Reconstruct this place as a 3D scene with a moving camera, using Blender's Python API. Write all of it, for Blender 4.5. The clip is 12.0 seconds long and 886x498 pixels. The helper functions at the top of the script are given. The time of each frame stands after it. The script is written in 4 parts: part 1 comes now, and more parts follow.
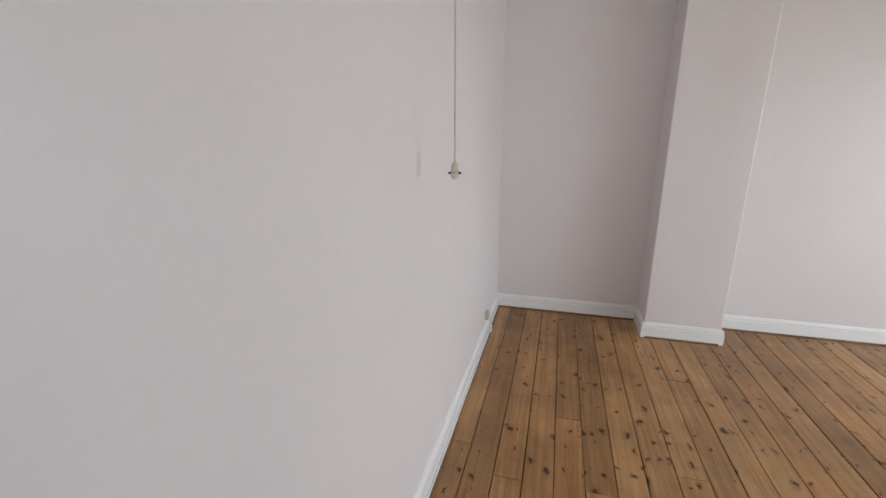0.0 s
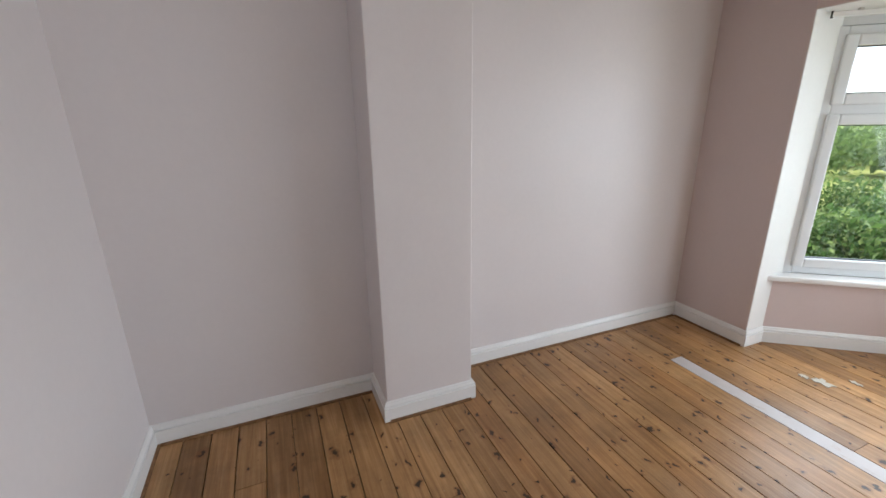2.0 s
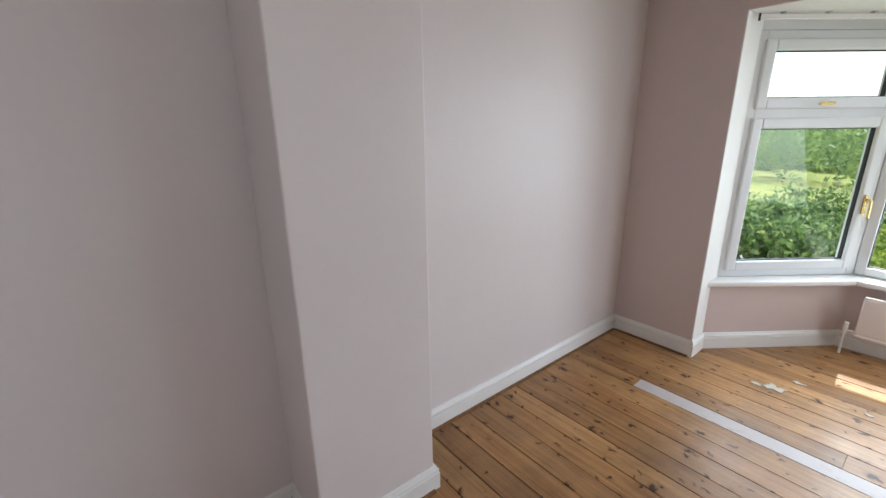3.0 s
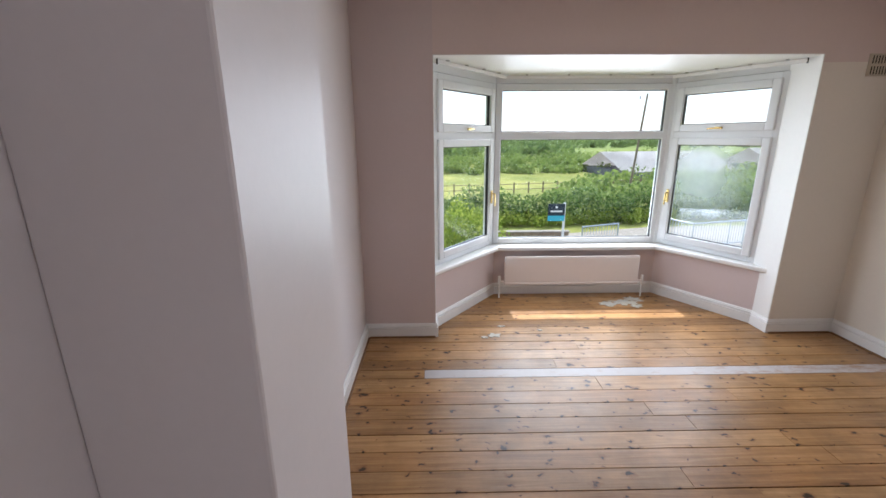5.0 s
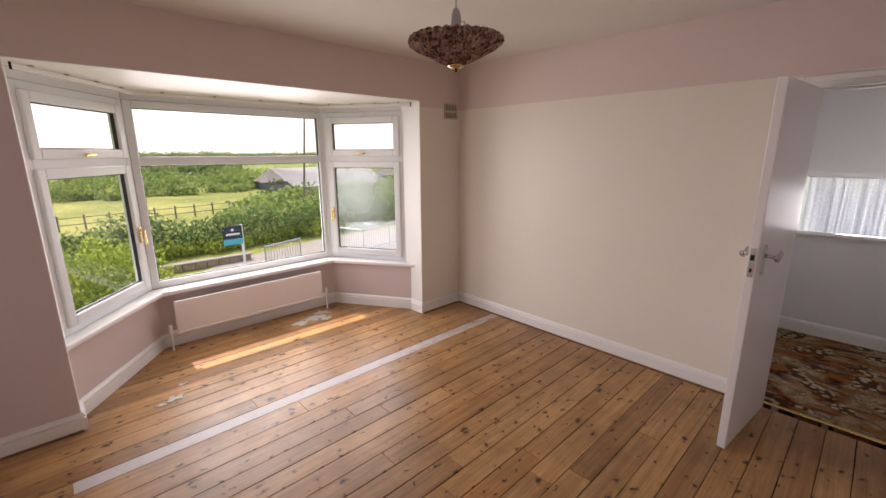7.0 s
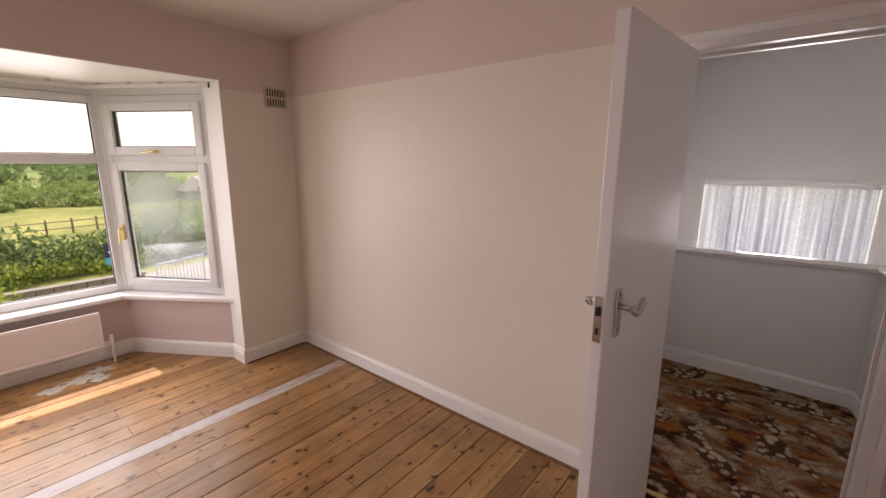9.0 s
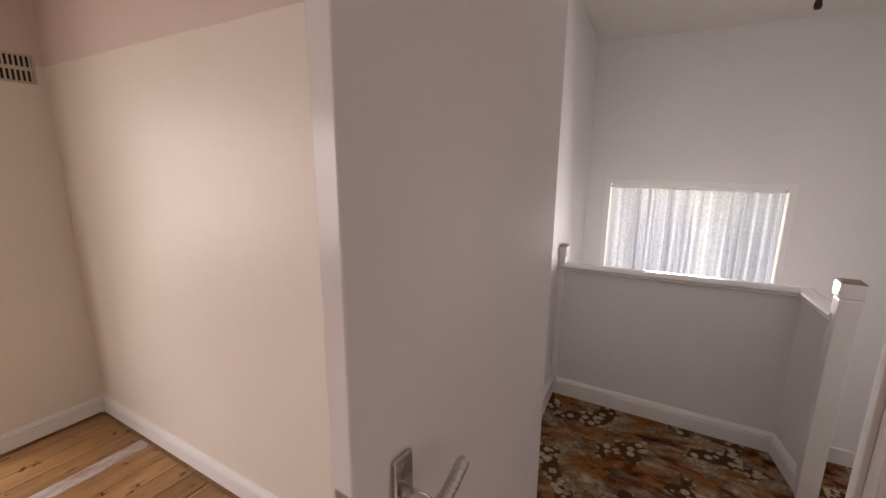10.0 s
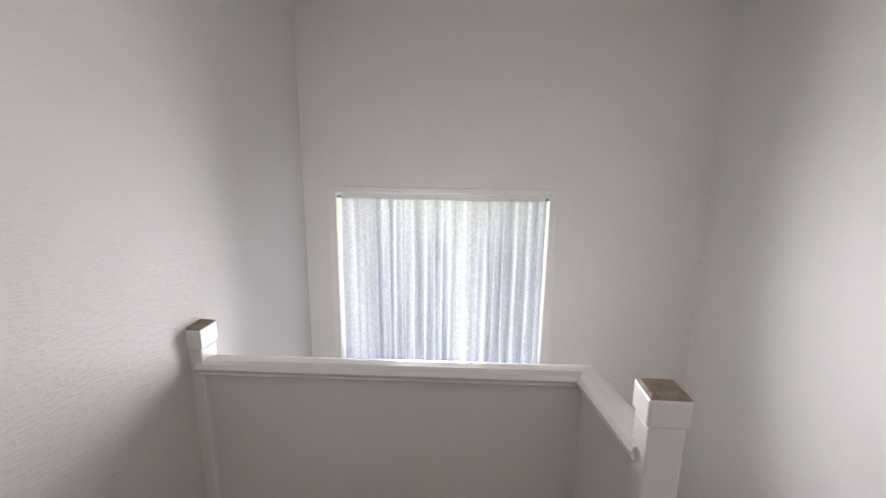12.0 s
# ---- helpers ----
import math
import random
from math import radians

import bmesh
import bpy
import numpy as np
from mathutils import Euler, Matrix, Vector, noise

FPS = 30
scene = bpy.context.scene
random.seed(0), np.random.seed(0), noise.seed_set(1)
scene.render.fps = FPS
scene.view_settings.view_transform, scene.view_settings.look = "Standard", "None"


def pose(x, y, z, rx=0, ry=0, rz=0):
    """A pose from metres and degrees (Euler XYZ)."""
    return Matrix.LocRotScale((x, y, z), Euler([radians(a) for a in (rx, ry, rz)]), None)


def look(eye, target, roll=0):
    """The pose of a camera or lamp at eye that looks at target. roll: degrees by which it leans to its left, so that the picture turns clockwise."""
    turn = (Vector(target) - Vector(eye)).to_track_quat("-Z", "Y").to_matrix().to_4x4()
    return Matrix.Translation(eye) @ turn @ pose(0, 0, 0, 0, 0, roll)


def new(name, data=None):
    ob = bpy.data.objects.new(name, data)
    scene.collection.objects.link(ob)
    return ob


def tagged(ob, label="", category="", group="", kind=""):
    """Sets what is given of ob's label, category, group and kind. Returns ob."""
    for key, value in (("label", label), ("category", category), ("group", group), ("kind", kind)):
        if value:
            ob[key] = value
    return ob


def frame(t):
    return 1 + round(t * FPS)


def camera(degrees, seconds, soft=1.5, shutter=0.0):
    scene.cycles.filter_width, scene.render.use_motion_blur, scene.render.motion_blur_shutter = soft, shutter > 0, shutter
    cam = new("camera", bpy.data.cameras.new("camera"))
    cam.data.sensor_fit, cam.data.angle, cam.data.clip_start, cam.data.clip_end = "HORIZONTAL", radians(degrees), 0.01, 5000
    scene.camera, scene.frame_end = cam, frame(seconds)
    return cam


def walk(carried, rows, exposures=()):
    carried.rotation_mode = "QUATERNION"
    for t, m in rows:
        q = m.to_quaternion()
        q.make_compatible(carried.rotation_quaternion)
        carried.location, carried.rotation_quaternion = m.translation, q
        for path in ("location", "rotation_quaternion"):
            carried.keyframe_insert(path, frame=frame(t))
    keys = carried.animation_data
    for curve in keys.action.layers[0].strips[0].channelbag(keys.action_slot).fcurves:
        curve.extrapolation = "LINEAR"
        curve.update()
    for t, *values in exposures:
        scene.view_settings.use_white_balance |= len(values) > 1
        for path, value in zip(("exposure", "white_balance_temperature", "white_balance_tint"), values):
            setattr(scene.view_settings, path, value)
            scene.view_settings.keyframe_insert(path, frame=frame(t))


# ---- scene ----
cam = camera(93.8, 12.0)
PATH = [
    (0, (-0.012, 0.01, 1.398), (-0.533, 1.866, 0.865), -0.3),
    (0.5, (0.019, 0.248, 1.425), (-0.045, 2.17, 0.878), 0.2),
    (1, (0.011, 0.545, 1.425), (0.298, 2.448, 0.879), -0.0),
    (1.5, (0.124, 0.827, 1.43), (0.63, 2.679, 0.869), -0.7),
    (2, (0.224, 1.207, 1.474), (0.951, 2.976, 0.889), -0.9),
    (2.5, (0.277, 1.561, 1.451), (1.238, 3.219, 0.878), -0.9),
    (4.5, (0.205, 2.569, 1.464), (2.062, 3.09, 0.934), -0.1),
    (5, (0.078, 2.717, 1.493), (2.009, 2.688, 0.976), -0.3),
    (5.5, (0.01, 2.721, 1.566), (1.847, 2.124, 1.047), -0.3),
    (6, (-0.002, 2.72, 1.559), (1.653, 1.711, 1.065), -0.1),
    (6.5, (0.016, 2.714, 1.567), (1.524, 1.487, 1.094), -0.2),
    (8.5, (0.12, 1.944, 1.531), (1.414, 0.477, 1.114), 0.2),
    (9, (0.053, 1.447, 1.498), (1.286, -0.074, 1.088), 0.3),
    (9.5, (0.084, 1.004, 1.484), (1.196, -0.609, 1.081), 0.4),
    (10, (0.102, 0.573, 1.521), (1.073, -1.124, 1.099), 0.4),
    (10.5, (0.102, 0.187, 1.558), (0.915, -1.586, 1.115), 0.2),
    (11, (0.076, -0.207, 1.527), (0.742, -2.041, 1.091), 0.3),
    (11.5, (-0.005, -0.578, 1.497), (0.462, -2.478, 1.08), 0.5),
    (12, (-0.133, -0.856, 1.502), (0.008, -2.81, 1.098), 0.7),
]
EXPOSURES = [  # seconds, stops, kelvin, tint
    (0.0, 1.0, 6000, 8), (1.5, 0.84, 5950, 9), (2.5, 0.76, 5950, 10), (4.5, 0.6, 5650, 10), (5.0, 0.58, 5900, 14), (5.6, 0.55, 5700, 11),
    (6.0, 0.5, 6100, 17), (6.5, 0.48, 6650, 23), (8.5, 0.4, 7200, 29), (9.5, 0.47, 7350, 30), (10.0, 0.65, 7350, 28), (11.0, 0.82, 6700, 21), (12.0, 0.76, 6800, 20),
]
walk(cam, [(t, look(eye, target, roll)) for t, eye, target, roll in PATH], EXPOSURES)

# ---- light ----
SUN_ELEV, SUN_AZ = 52.0, 4.0   # degrees; azimuth measured from +x towards +y
world = bpy.data.worlds.new("sky")
scene.world = world
world.use_nodes = True
wn = world.node_tree
sky = wn.nodes.new("ShaderNodeTexSky")
sky.sky_type, sky.sun_disc = "NISHITA", False
sky.sun_elevation, sky.sun_rotation = radians(SUN_ELEV), radians(90 - SUN_AZ)
sky.air_density, sky.dust_density = 1.0, 1.2
haze = wn.nodes.new("ShaderNodeMix")   # thin bright haze over the blue
haze.data_type = "RGBA"
haze.inputs[0].default_value = 0.45
haze.inputs[7].default_value = (9.4, 9.7, 10.8, 1)
wn.links.new(sky.outputs[0], haze.inputs[6])
wn.links.new(haze.outputs[2], wn.nodes["Background"].inputs[0])
wn.nodes["Background"].inputs[1].default_value = 0.15
sun_data = bpy.data.lights.new("sun", "SUN")
sun_data.energy, sun_data.angle, sun_data.color = 4.4, radians(0.6), (1.0, 0.95, 0.87)
sun = new("sun", sun_data)
sun_from = Vector((math.cos(radians(SUN_ELEV)) * math.cos(radians(SUN_AZ)), math.cos(radians(SUN_ELEV)) * math.sin(radians(SUN_AZ)), math.sin(radians(SUN_ELEV))))
sun.matrix_world = look(sun_from * 50, (0, 0, 0))


def sky_lamp(name, eye, target, w, h, power, colour=(0.94, 0.97, 1.0), spread=140):
    """Area lamp in a window opening that stands in for the sky's light."""
    d = bpy.data.lights.new(name, "AREA")
    d.shape, d.size, d.size_y, d.energy, d.color, d.spread = "RECTANGLE", w, h, power, colour, radians(spread)
    ob = new(name, d)
    ob.matrix_world = look(eye, target)
    return ob


sky_lamp("bay_daylight", (4.11, 1.385, 1.24), (0, 1.385, 0.20), 1.45, 1.3, 21)
sky_lamp("bay_daylight_side", (3.52, 0.42, 1.20), (2.2, 2.4, 0.2), 0.6, 1.25, 5)
sky_lamp("bay_daylight_side", (3.52, 2.42, 1.20), (2.2, 0.4, 0.2), 0.6, 1.25, 5)
sky_lamp("landing_daylight", (0.04, -2.90, 0.85), (-0.75, 0, 1.25), 0.5, 0.7, 12, spread=125)
sky_lamp("landing_daylight_outside", (0.04, -3.55, 0.82), (0.04, 0, 0.8), 1.3, 1.3, 5.5, (0.86, 0.90, 1.0), 180)
sky_lamp("box_room_daylight", (3.0, -1.75, 1.25), (0, -1.75, 0.9), 1.0, 1.2, 12)


# ---- materials ----
def material(name, rough=0.5, metal=0.0, spec=0.5):
    m = bpy.data.materials.new(name)
    m.use_nodes = True
    b = m.node_tree.nodes["Principled BSDF"]
    b.inputs["Roughness"].default_value, b.inputs["Metallic"].default_value = rough, metal
    b.inputs["Specular IOR Level"].default_value = spec
    return m, m.node_tree, b


def node(nt, kind, **values):
    n = nt.nodes.new(kind)
    for key, v in values.items():
        n.inputs[key.replace("_", " ")].default_value = v
    return n


def noise_tex(nt, vec, scale, detail=4, rough=0.55, distort=0.0):
    n = node(nt, "ShaderNodeTexNoise", Scale=scale, Detail=detail, Roughness=rough, Distortion=distort)
    if vec is not None:
        nt.links.new(vec, n.inputs["Vector"])
    return n.outputs["Fac"]


def ramp(nt, fac, stops):
    r = nt.nodes.new("ShaderNodeValToRGB")
    els = r.color_ramp.elements
    while len(els) < len(stops):
        els.new(0.5)
    for e, (p, c) in zip(els, stops):
        e.position, e.color = p, (*c, 1) if len(c) == 3 else c
    nt.links.new(fac, r.inputs[0])
    return r.outputs[0]


def grey(nt, fac, a, b, lo=0.0, hi=1.0):
    return ramp(nt, fac, [(a, (lo,) * 3), (b, (hi,) * 3)])


def mix(nt, fac, a, b, blend="MIX"):
    m = nt.nodes.new("ShaderNodeMix")
    m.data_type, m.blend_type = "RGBA", blend
    for sock, v in ((m.inputs[0], fac), (m.inputs[6], a), (m.inputs[7], b)):
        if isinstance(v, (int, float)):
            sock.default_value = v
        elif isinstance(v, tuple):
            sock.default_value = (*v, 1)
        else:
            nt.links.new(v, sock)
    return m.outputs[2]


def math_node(nt, op, a, b=0.0):
    m = nt.nodes.new("ShaderNodeMath")
    m.operation = op
    for sock, v in zip(m.inputs, (a, b)):
        if isinstance(v, (int, float)):
            sock.default_value = v
        else:
            nt.links.new(v, sock)
    return m.outputs[0]


def bump(nt, bsdf, height, strength, dist=0.01):
    b = node(nt, "ShaderNodeBump", Strength=strength, Distance=dist)
    nt.links.new(height, b.inputs["Height"])
    nt.links.new(b.outputs[0], bsdf.inputs["Normal"])


def position(nt):
    return nt.nodes.new("ShaderNodeNewGeometry").outputs["Position"]


def scaled(nt, vec, s, offset=None):
    m = nt.nodes.new("ShaderNodeMapping")
    m.inputs["Scale"].default_value = s
    nt.links.new(vec, m.inputs["Vector"])
    if offset is not None:
        nt.links.new(offset, m.inputs["Location"])
    return m.outputs[0]


def painted(name, colour, rough=0.6, vary=0.04, relief=0.05, relief_scale=90, upper=None, line=1.975, spec=0.4, wallpaper=0.0):
    """Wall or wood paint: faint blotches and roller texture; upper: the colour of the band above the line."""
    m, nt, b = material(name, rough, spec=spec)
    p = position(nt)
    col = colour
    if upper:
        sep = nt.nodes.new("ShaderNodeSeparateXYZ")
        nt.links.new(p, sep.inputs[0])
        wob = math_node(nt, "MULTIPLY", noise_tex(nt, p, 3.0, 2), 0.012)
        z = math_node(nt, "ADD", sep.outputs[2], wob)
        col = mix(nt, math_node(nt, "GREATER_THAN", z, line), colour, upper)
    big = grey(nt, noise_tex(nt, p, 1.6, 3), 0.3, 0.75, 1 - vary, 1.0)
    small = grey(nt, noise_tex(nt, p, 38, 3), 0.3, 0.75, 1 - vary * 0.5, 1.0)
    col = mix(nt, 1.0, mix(nt, 1.0, col, big, "MULTIPLY"), small, "MULTIPLY")
    nt.links.new(col, b.inputs["Base Color"])
    h = noise_tex(nt, p, relief_scale, 3)
    if wallpaper:
        h = noise_tex(nt, scaled(nt, p, (1, 14, 66)), 3.2, 4, 0.6, 0.6)
        h = grey(nt, h, 0.5, 0.68)
        relief = wallpaper
    bump(nt, b, h, relief, 0.004)
    return m


WALL = painted("room_wall_paint", (0.765, 0.71, 0.70), 0.47, spec=0.5)
WALL_BAND = painted("two_tone_wall_paint", (0.82, 0.76, 0.67), 0.42, upper=(0.73, 0.605, 0.56))
WALL_BAY = painted("bay_wall_paint", (0.68, 0.575, 0.555), 0.5)
WHITE_WALL = painted("reveal_paint", (0.82, 0.81, 0.78), 0.5)
CEIL = painted("ceiling_paint", (0.76, 0.72, 0.67), 0.8, 0.05, 0.15, 55)
# pink-beige wall paint, darkened to carry the shade beside the open door
SHADED_RETURN = painted("shaded_return_paint", (0.56, 0.49, 0.45), 0.62, 0.06, 0.06)
LANDING = painted("landing_wall_paint", (0.80, 0.795, 0.78), 0.55, 0.05, 0.1, 60)
PAPER = painted("textured_wallpaper_paint", (0.76, 0.75, 0.735), 0.65, 0.04, wallpaper=0.34)
GLOSS = painted("white_gloss_paint", (0.87, 0.86, 0.84), 0.22, 0.05, 0.03, 25)
DOORPAINT = painted("door_gloss_paint", (0.80, 0.775, 0.77), 0.2, 0.03, 0.02, 14)
DOOR2PAINT = painted("landing_door_paint", (0.78, 0.79, 0.76), 0.3, 0.03, 0.02, 14)
UPVC = painted("white_upvc", (0.80, 0.82, 0.83), 0.25, 0.03, 0.01)
RADP = painted("radiator_enamel", (0.82, 0.75, 0.72), 0.35, 0.03, 0.02)
CREAM = painted("aged_cream_plastic", (0.62, 0.58, 0.45), 0.4, 0.08, 0.02)
VENTPAINT = painted("vent_paint", (0.60, 0.54, 0.43), 0.5, 0.06, 0.05)
RENDER = painted("outside_render", (0.6, 0.57, 0.52), 0.9, 0.15, 0.4)
GASKET = painted("black_gasket", (0.03, 0.03, 0.035), 0.6, 0.1)
DARK = painted("dark_slot", (0.03, 0.025, 0.02), 0.9, 0.2)
FLEX = painted("white_flex", (0.55, 0.53, 0.5), 0.5, 0.1)


def metal_mat(name, colour, rough):
    m, nt, b = material(name, rough, 1.0)
    c = mix(nt, grey(nt, noise_tex(nt, position(nt), 120), 0.35, 0.7), colour, tuple(0.8 * v for v in colour))
    nt.links.new(c, b.inputs["Base Color"])
    nt.links.new(grey(nt, noise_tex(nt, position(nt), 60), 0.3, 0.7, rough * 0.7, rough * 1.4), b.inputs["Roughness"])
    return m


CHROME = metal_mat("satin_chrome", (0.62, 0.61, 0.60), 0.2)
BRASS = metal_mat("polished_brass", (0.78, 0.58, 0.25), 0.22)
STEEL = metal_mat("galvanised_steel", (0.45, 0.5, 0.55), 0.45)


def board_material(name, bare=True):
    """Sanded pine: grain along y, knots, stains and nail holes; each board shifted by its own random number."""
    m, nt, b = material(name, 0.36, spec=0.45)
    p = position(nt)
    rnd = nt.nodes.new("ShaderNodeObjectInfo").outputs["Random"]
    off = nt.nodes.new("ShaderNodeCombineXYZ")
    nt.links.new(math_node(nt, "MULTIPLY", rnd, 37.0), off.inputs[1])
    nt.links.new(math_node(nt, "MULTIPLY", rnd, 11.0), off.inputs[2])
    v = nt.nodes.new("ShaderNodeVectorMath")
    nt.links.new(p, v.inputs[0])
    nt.links.new(off.outputs[0], v.inputs[1])
    q = v.outputs[0]
    grain = noise_tex(nt, scaled(nt, q, (26, 1.1, 26)), 1.6, 6, 0.6, 0.7)
    fine = noise_tex(nt, scaled(nt, q, (190, 5, 190)), 1.0, 3)
    col = ramp(nt, grain, [(0.25, (0.32, 0.165, 0.06)), (0.5, (0.48, 0.27, 0.112)), (0.75, (0.62, 0.385, 0.185))])
    tone = ramp(nt, rnd, [(0.0, (0.66, 0.60, 0.54)), (0.35, (0.97, 0.94, 0.9)), (0.7, (1.05, 1.02, 0.96)), (1.0, (0.80, 0.68, 0.58))])
    col = mix(nt, 1.0, col, tone, "MULTIPLY")
    col = mix(nt, 0.55, col, grey(nt, fine, 0.3, 0.7, 0.72, 1.0), "MULTIPLY")
    stain = grey(nt, noise_tex(nt, p, 2.3, 6, 0.7), 0.40, 0.66, 1.0, 0.52)
    col = mix(nt, 0.75, col, stain, "MULTIPLY")
    # knots: dark spots drawn out along the grain
    for sc, lim, cutoff, amount in ((8.0, 0.155, 0.22, 1.0), (13.0, 0.17, 0.35, 1.0)):
        vo = nt.nodes.new("ShaderNodeTexVoronoi")
        vo.voronoi_dimensions = "2D"
        vo.inputs["Scale"].default_value = sc
        wob = nt.nodes.new("ShaderNodeVectorMath")
        wob.operation = "MULTIPLY_ADD"
        nz = node(nt, "ShaderNodeTexNoise", Scale=26.0)
        nt.links.new(q, nz.inputs["Vector"])
        nt.links.new(nz.outputs["Color"], wob.inputs[0])
        wob.inputs[1].default_value = (0.06, 0.07, 0)
        nt.links.new(q, wob.inputs[2])
        nt.links.new(scaled(nt, wob.outputs[0], (1.0, 0.62, 1.0)), vo.inputs["Vector"])
        cell = nt.nodes.new("ShaderNodeSeparateColor")
        nt.links.new(vo.outputs["Color"], cell.inputs[0])
        size = math_node(nt, "MULTIPLY", math_node(nt, "GREATER_THAN", cell.outputs[0], cutoff), cell.outputs[1])
        size = math_node(nt, "MAXIMUM", math_node(nt, "MULTIPLY", size, lim * 1.5), 0.0001)
        rel = math_node(nt, "DIVIDE", vo.outputs["Distance"], size)
        halo = grey(nt, rel, 0.55, 1.0, 0.55 * amount, 0.0)
        core = grey(nt, rel, 0.30, 0.52, amount, 0.0)
        col = mix(nt, halo, col, (0.21, 0.085, 0.028))
        col = mix(nt, core, col, (0.035, 0.017, 0.008))
    # pale scuffs
    sc_f = math_node(nt, "MULTIPLY", grey(nt, noise_tex(nt, scaled(nt, p, (9, 5, 1)), 3.1, 6, 0.7), 0.68, 0.74), 0.35)
    col = mix(nt, sc_f, col, (0.6, 0.5, 0.4))
    nt.links.new(col, b.inputs["Base Color"])
    nt.links.new(grey(nt, noise_tex(nt, p, 6, 4), 0.3, 0.7, 0.28, 0.46), b.inputs["Roughness"])
    bump(nt, b, mix(nt, 0.5, grain, fine), 0.25, 0.003)
    return m


BOARD = board_material("sanded_pine_boards")
m, nt, b = material("white_floor_paint", 0.45)
p = position(nt)
sep = nt.nodes.new("ShaderNodeSeparateXYZ")
nt.links.new(p, sep.inputs[0])
thin = grey(nt, math_node(nt, "DIVIDE", math_node(nt, "ADD", sep.outputs[1], 0.4), 3.3), 0.05, 0.5, 0.16, 0.0)
worn = grey(nt, math_node(nt, "ADD", noise_tex(nt, scaled(nt, p, (7, 3, 1)), 3.0, 6, 0.7), thin), 0.56, 0.76, 0.0, 0.75)
nt.links.new(mix(nt, worn, mix(nt, noise_tex(nt, p, 9), (0.56, 0.52, 0.51), (0.47, 0.43, 0.41)), (0.34, 0.18, 0.08)), b.inputs["Base Color"])
STRIPPAINT = m
m, nt, b = material("old_white_filler", 0.7)
nt.links.new(mix(nt, noise_tex(nt, position(nt), 30), (0.62, 0.60, 0.54), (0.40, 0.36, 0.29)), b.inputs["Base Color"])
FILLER = m
m, nt, b = material("underfloor_dark", 0.9)
nt.links.new(mix(nt, noise_tex(nt, position(nt), 20), (0.02, 0.012, 0.007), (0.05, 0.03, 0.015)), b.inputs["Base Color"])
UNDER = m

# patterned carpet: rust and brown grounds with pale blooms
m, nt, b = material("autumn_floral_carpet", 0.95, spec=0.1)
p = position(nt)
p2 = scaled(nt, p, (1, 1, 0.01))
base = ramp(nt, noise_tex(nt, p2, 14, 5, 0.65, 0.8), [(0.34, (0.20, 0.13, 0.07)), (0.48, (0.36, 0.27, 0.17)), (0.62, (0.52, 0.44, 0.32))])
rust = ramp(nt, noise_tex(nt, scaled(nt, p2, (1.0, 1.6, 1)), 4.2, 4, 0.55, 1.0), [(0.40, (0.05, 0.014, 0.008)), (0.47, (0.17, 0.045, 0.014)), (0.54, (0.33, 0.13, 0.03)), (0.62, (0.24, 0.12, 0.05))])
drift = grey(nt, noise_tex(nt, scaled(nt, p2, (1.0, 1.7, 1)), 3.6, 4, 0.55, 0.8), 0.45, 0.62)
col = mix(nt, drift, rust, base)
vo = node(nt, "ShaderNodeTexVoronoi", Scale=23.0)
nt.links.new(p2, vo.inputs["Vector"])
petal = ramp(nt, vo.outputs["Distance"], [(0.05, (0.30, 0.18, 0.08)), (0.14, (0.58, 0.49, 0.36)), (0.42, (0.46, 0.36, 0.23)), (0.52, (0.10, 0.045, 0.02))])
bloom = grey(nt, noise_tex(nt, p2, 4.7, 2, 0.4, 0.3), 0.555, 0.575)
col = mix(nt, bloom, col, petal)
vf = node(nt, "ShaderNodeTexVoronoi", Scale=34.0)
vf.feature = "DISTANCE_TO_EDGE"
nt.links.new(p2, vf.inputs["Vector"])
stems = math_node(nt, "MULTIPLY", grey(nt, vf.outputs["Distance"], 0.03, 0.07, 0.75, 0.0), grey(nt, noise_tex(nt, p2, 7.0, 2), 0.52, 0.58))
col = mix(nt, stems, col, (0.09, 0.05, 0.025))
col = mix(nt, 0.6, col, grey(nt, noise_tex(nt, p, 160, 3), 0.3, 0.7, 0.5, 1.1), "MULTIPLY")
nt.links.new(col, b.inputs["Base Color"])
bump(nt, b, noise_tex(nt, p, 320, 2), 0.6, 0.006)
CARPET = m
m, nt, b = material("blue_carpet", 0.95, spec=0.1)
p = position(nt)
nt.links.new(mix(nt, noise_tex(nt, p, 120), (0.13, 0.22, 0.36), (0.22, 0.33, 0.48)), b.inputs["Base Color"])
bump(nt, b, noise_tex(nt, p, 300), 0.5, 0.005)
BLUECARPET = m

# pleated fabric of the lamp shade: dark blooms on dusky pink
m, nt, b = material("floral_shade_fabric", 0.85, spec=0.2)
p = position(nt)
a = ramp(nt, noise_tex(nt, p, 34, 5, 0.7, 1.2), [(0.38, (0.04, 0.03, 0.03)), (0.45, (0.22, 0.12, 0.09)), (0.54, (0.44, 0.27, 0.21)), (0.64, (0.6, 0.45, 0.36))])
nt.links.new(mix(nt, grey(nt, noise_tex(nt, p, 70, 3), 0.55, 0.62), a, (0.05, 0.05, 0.045)), b.inputs["Base Color"])
bump(nt, b, noise_tex(nt, p, 400), 0.3, 0.002)
SHADE = m


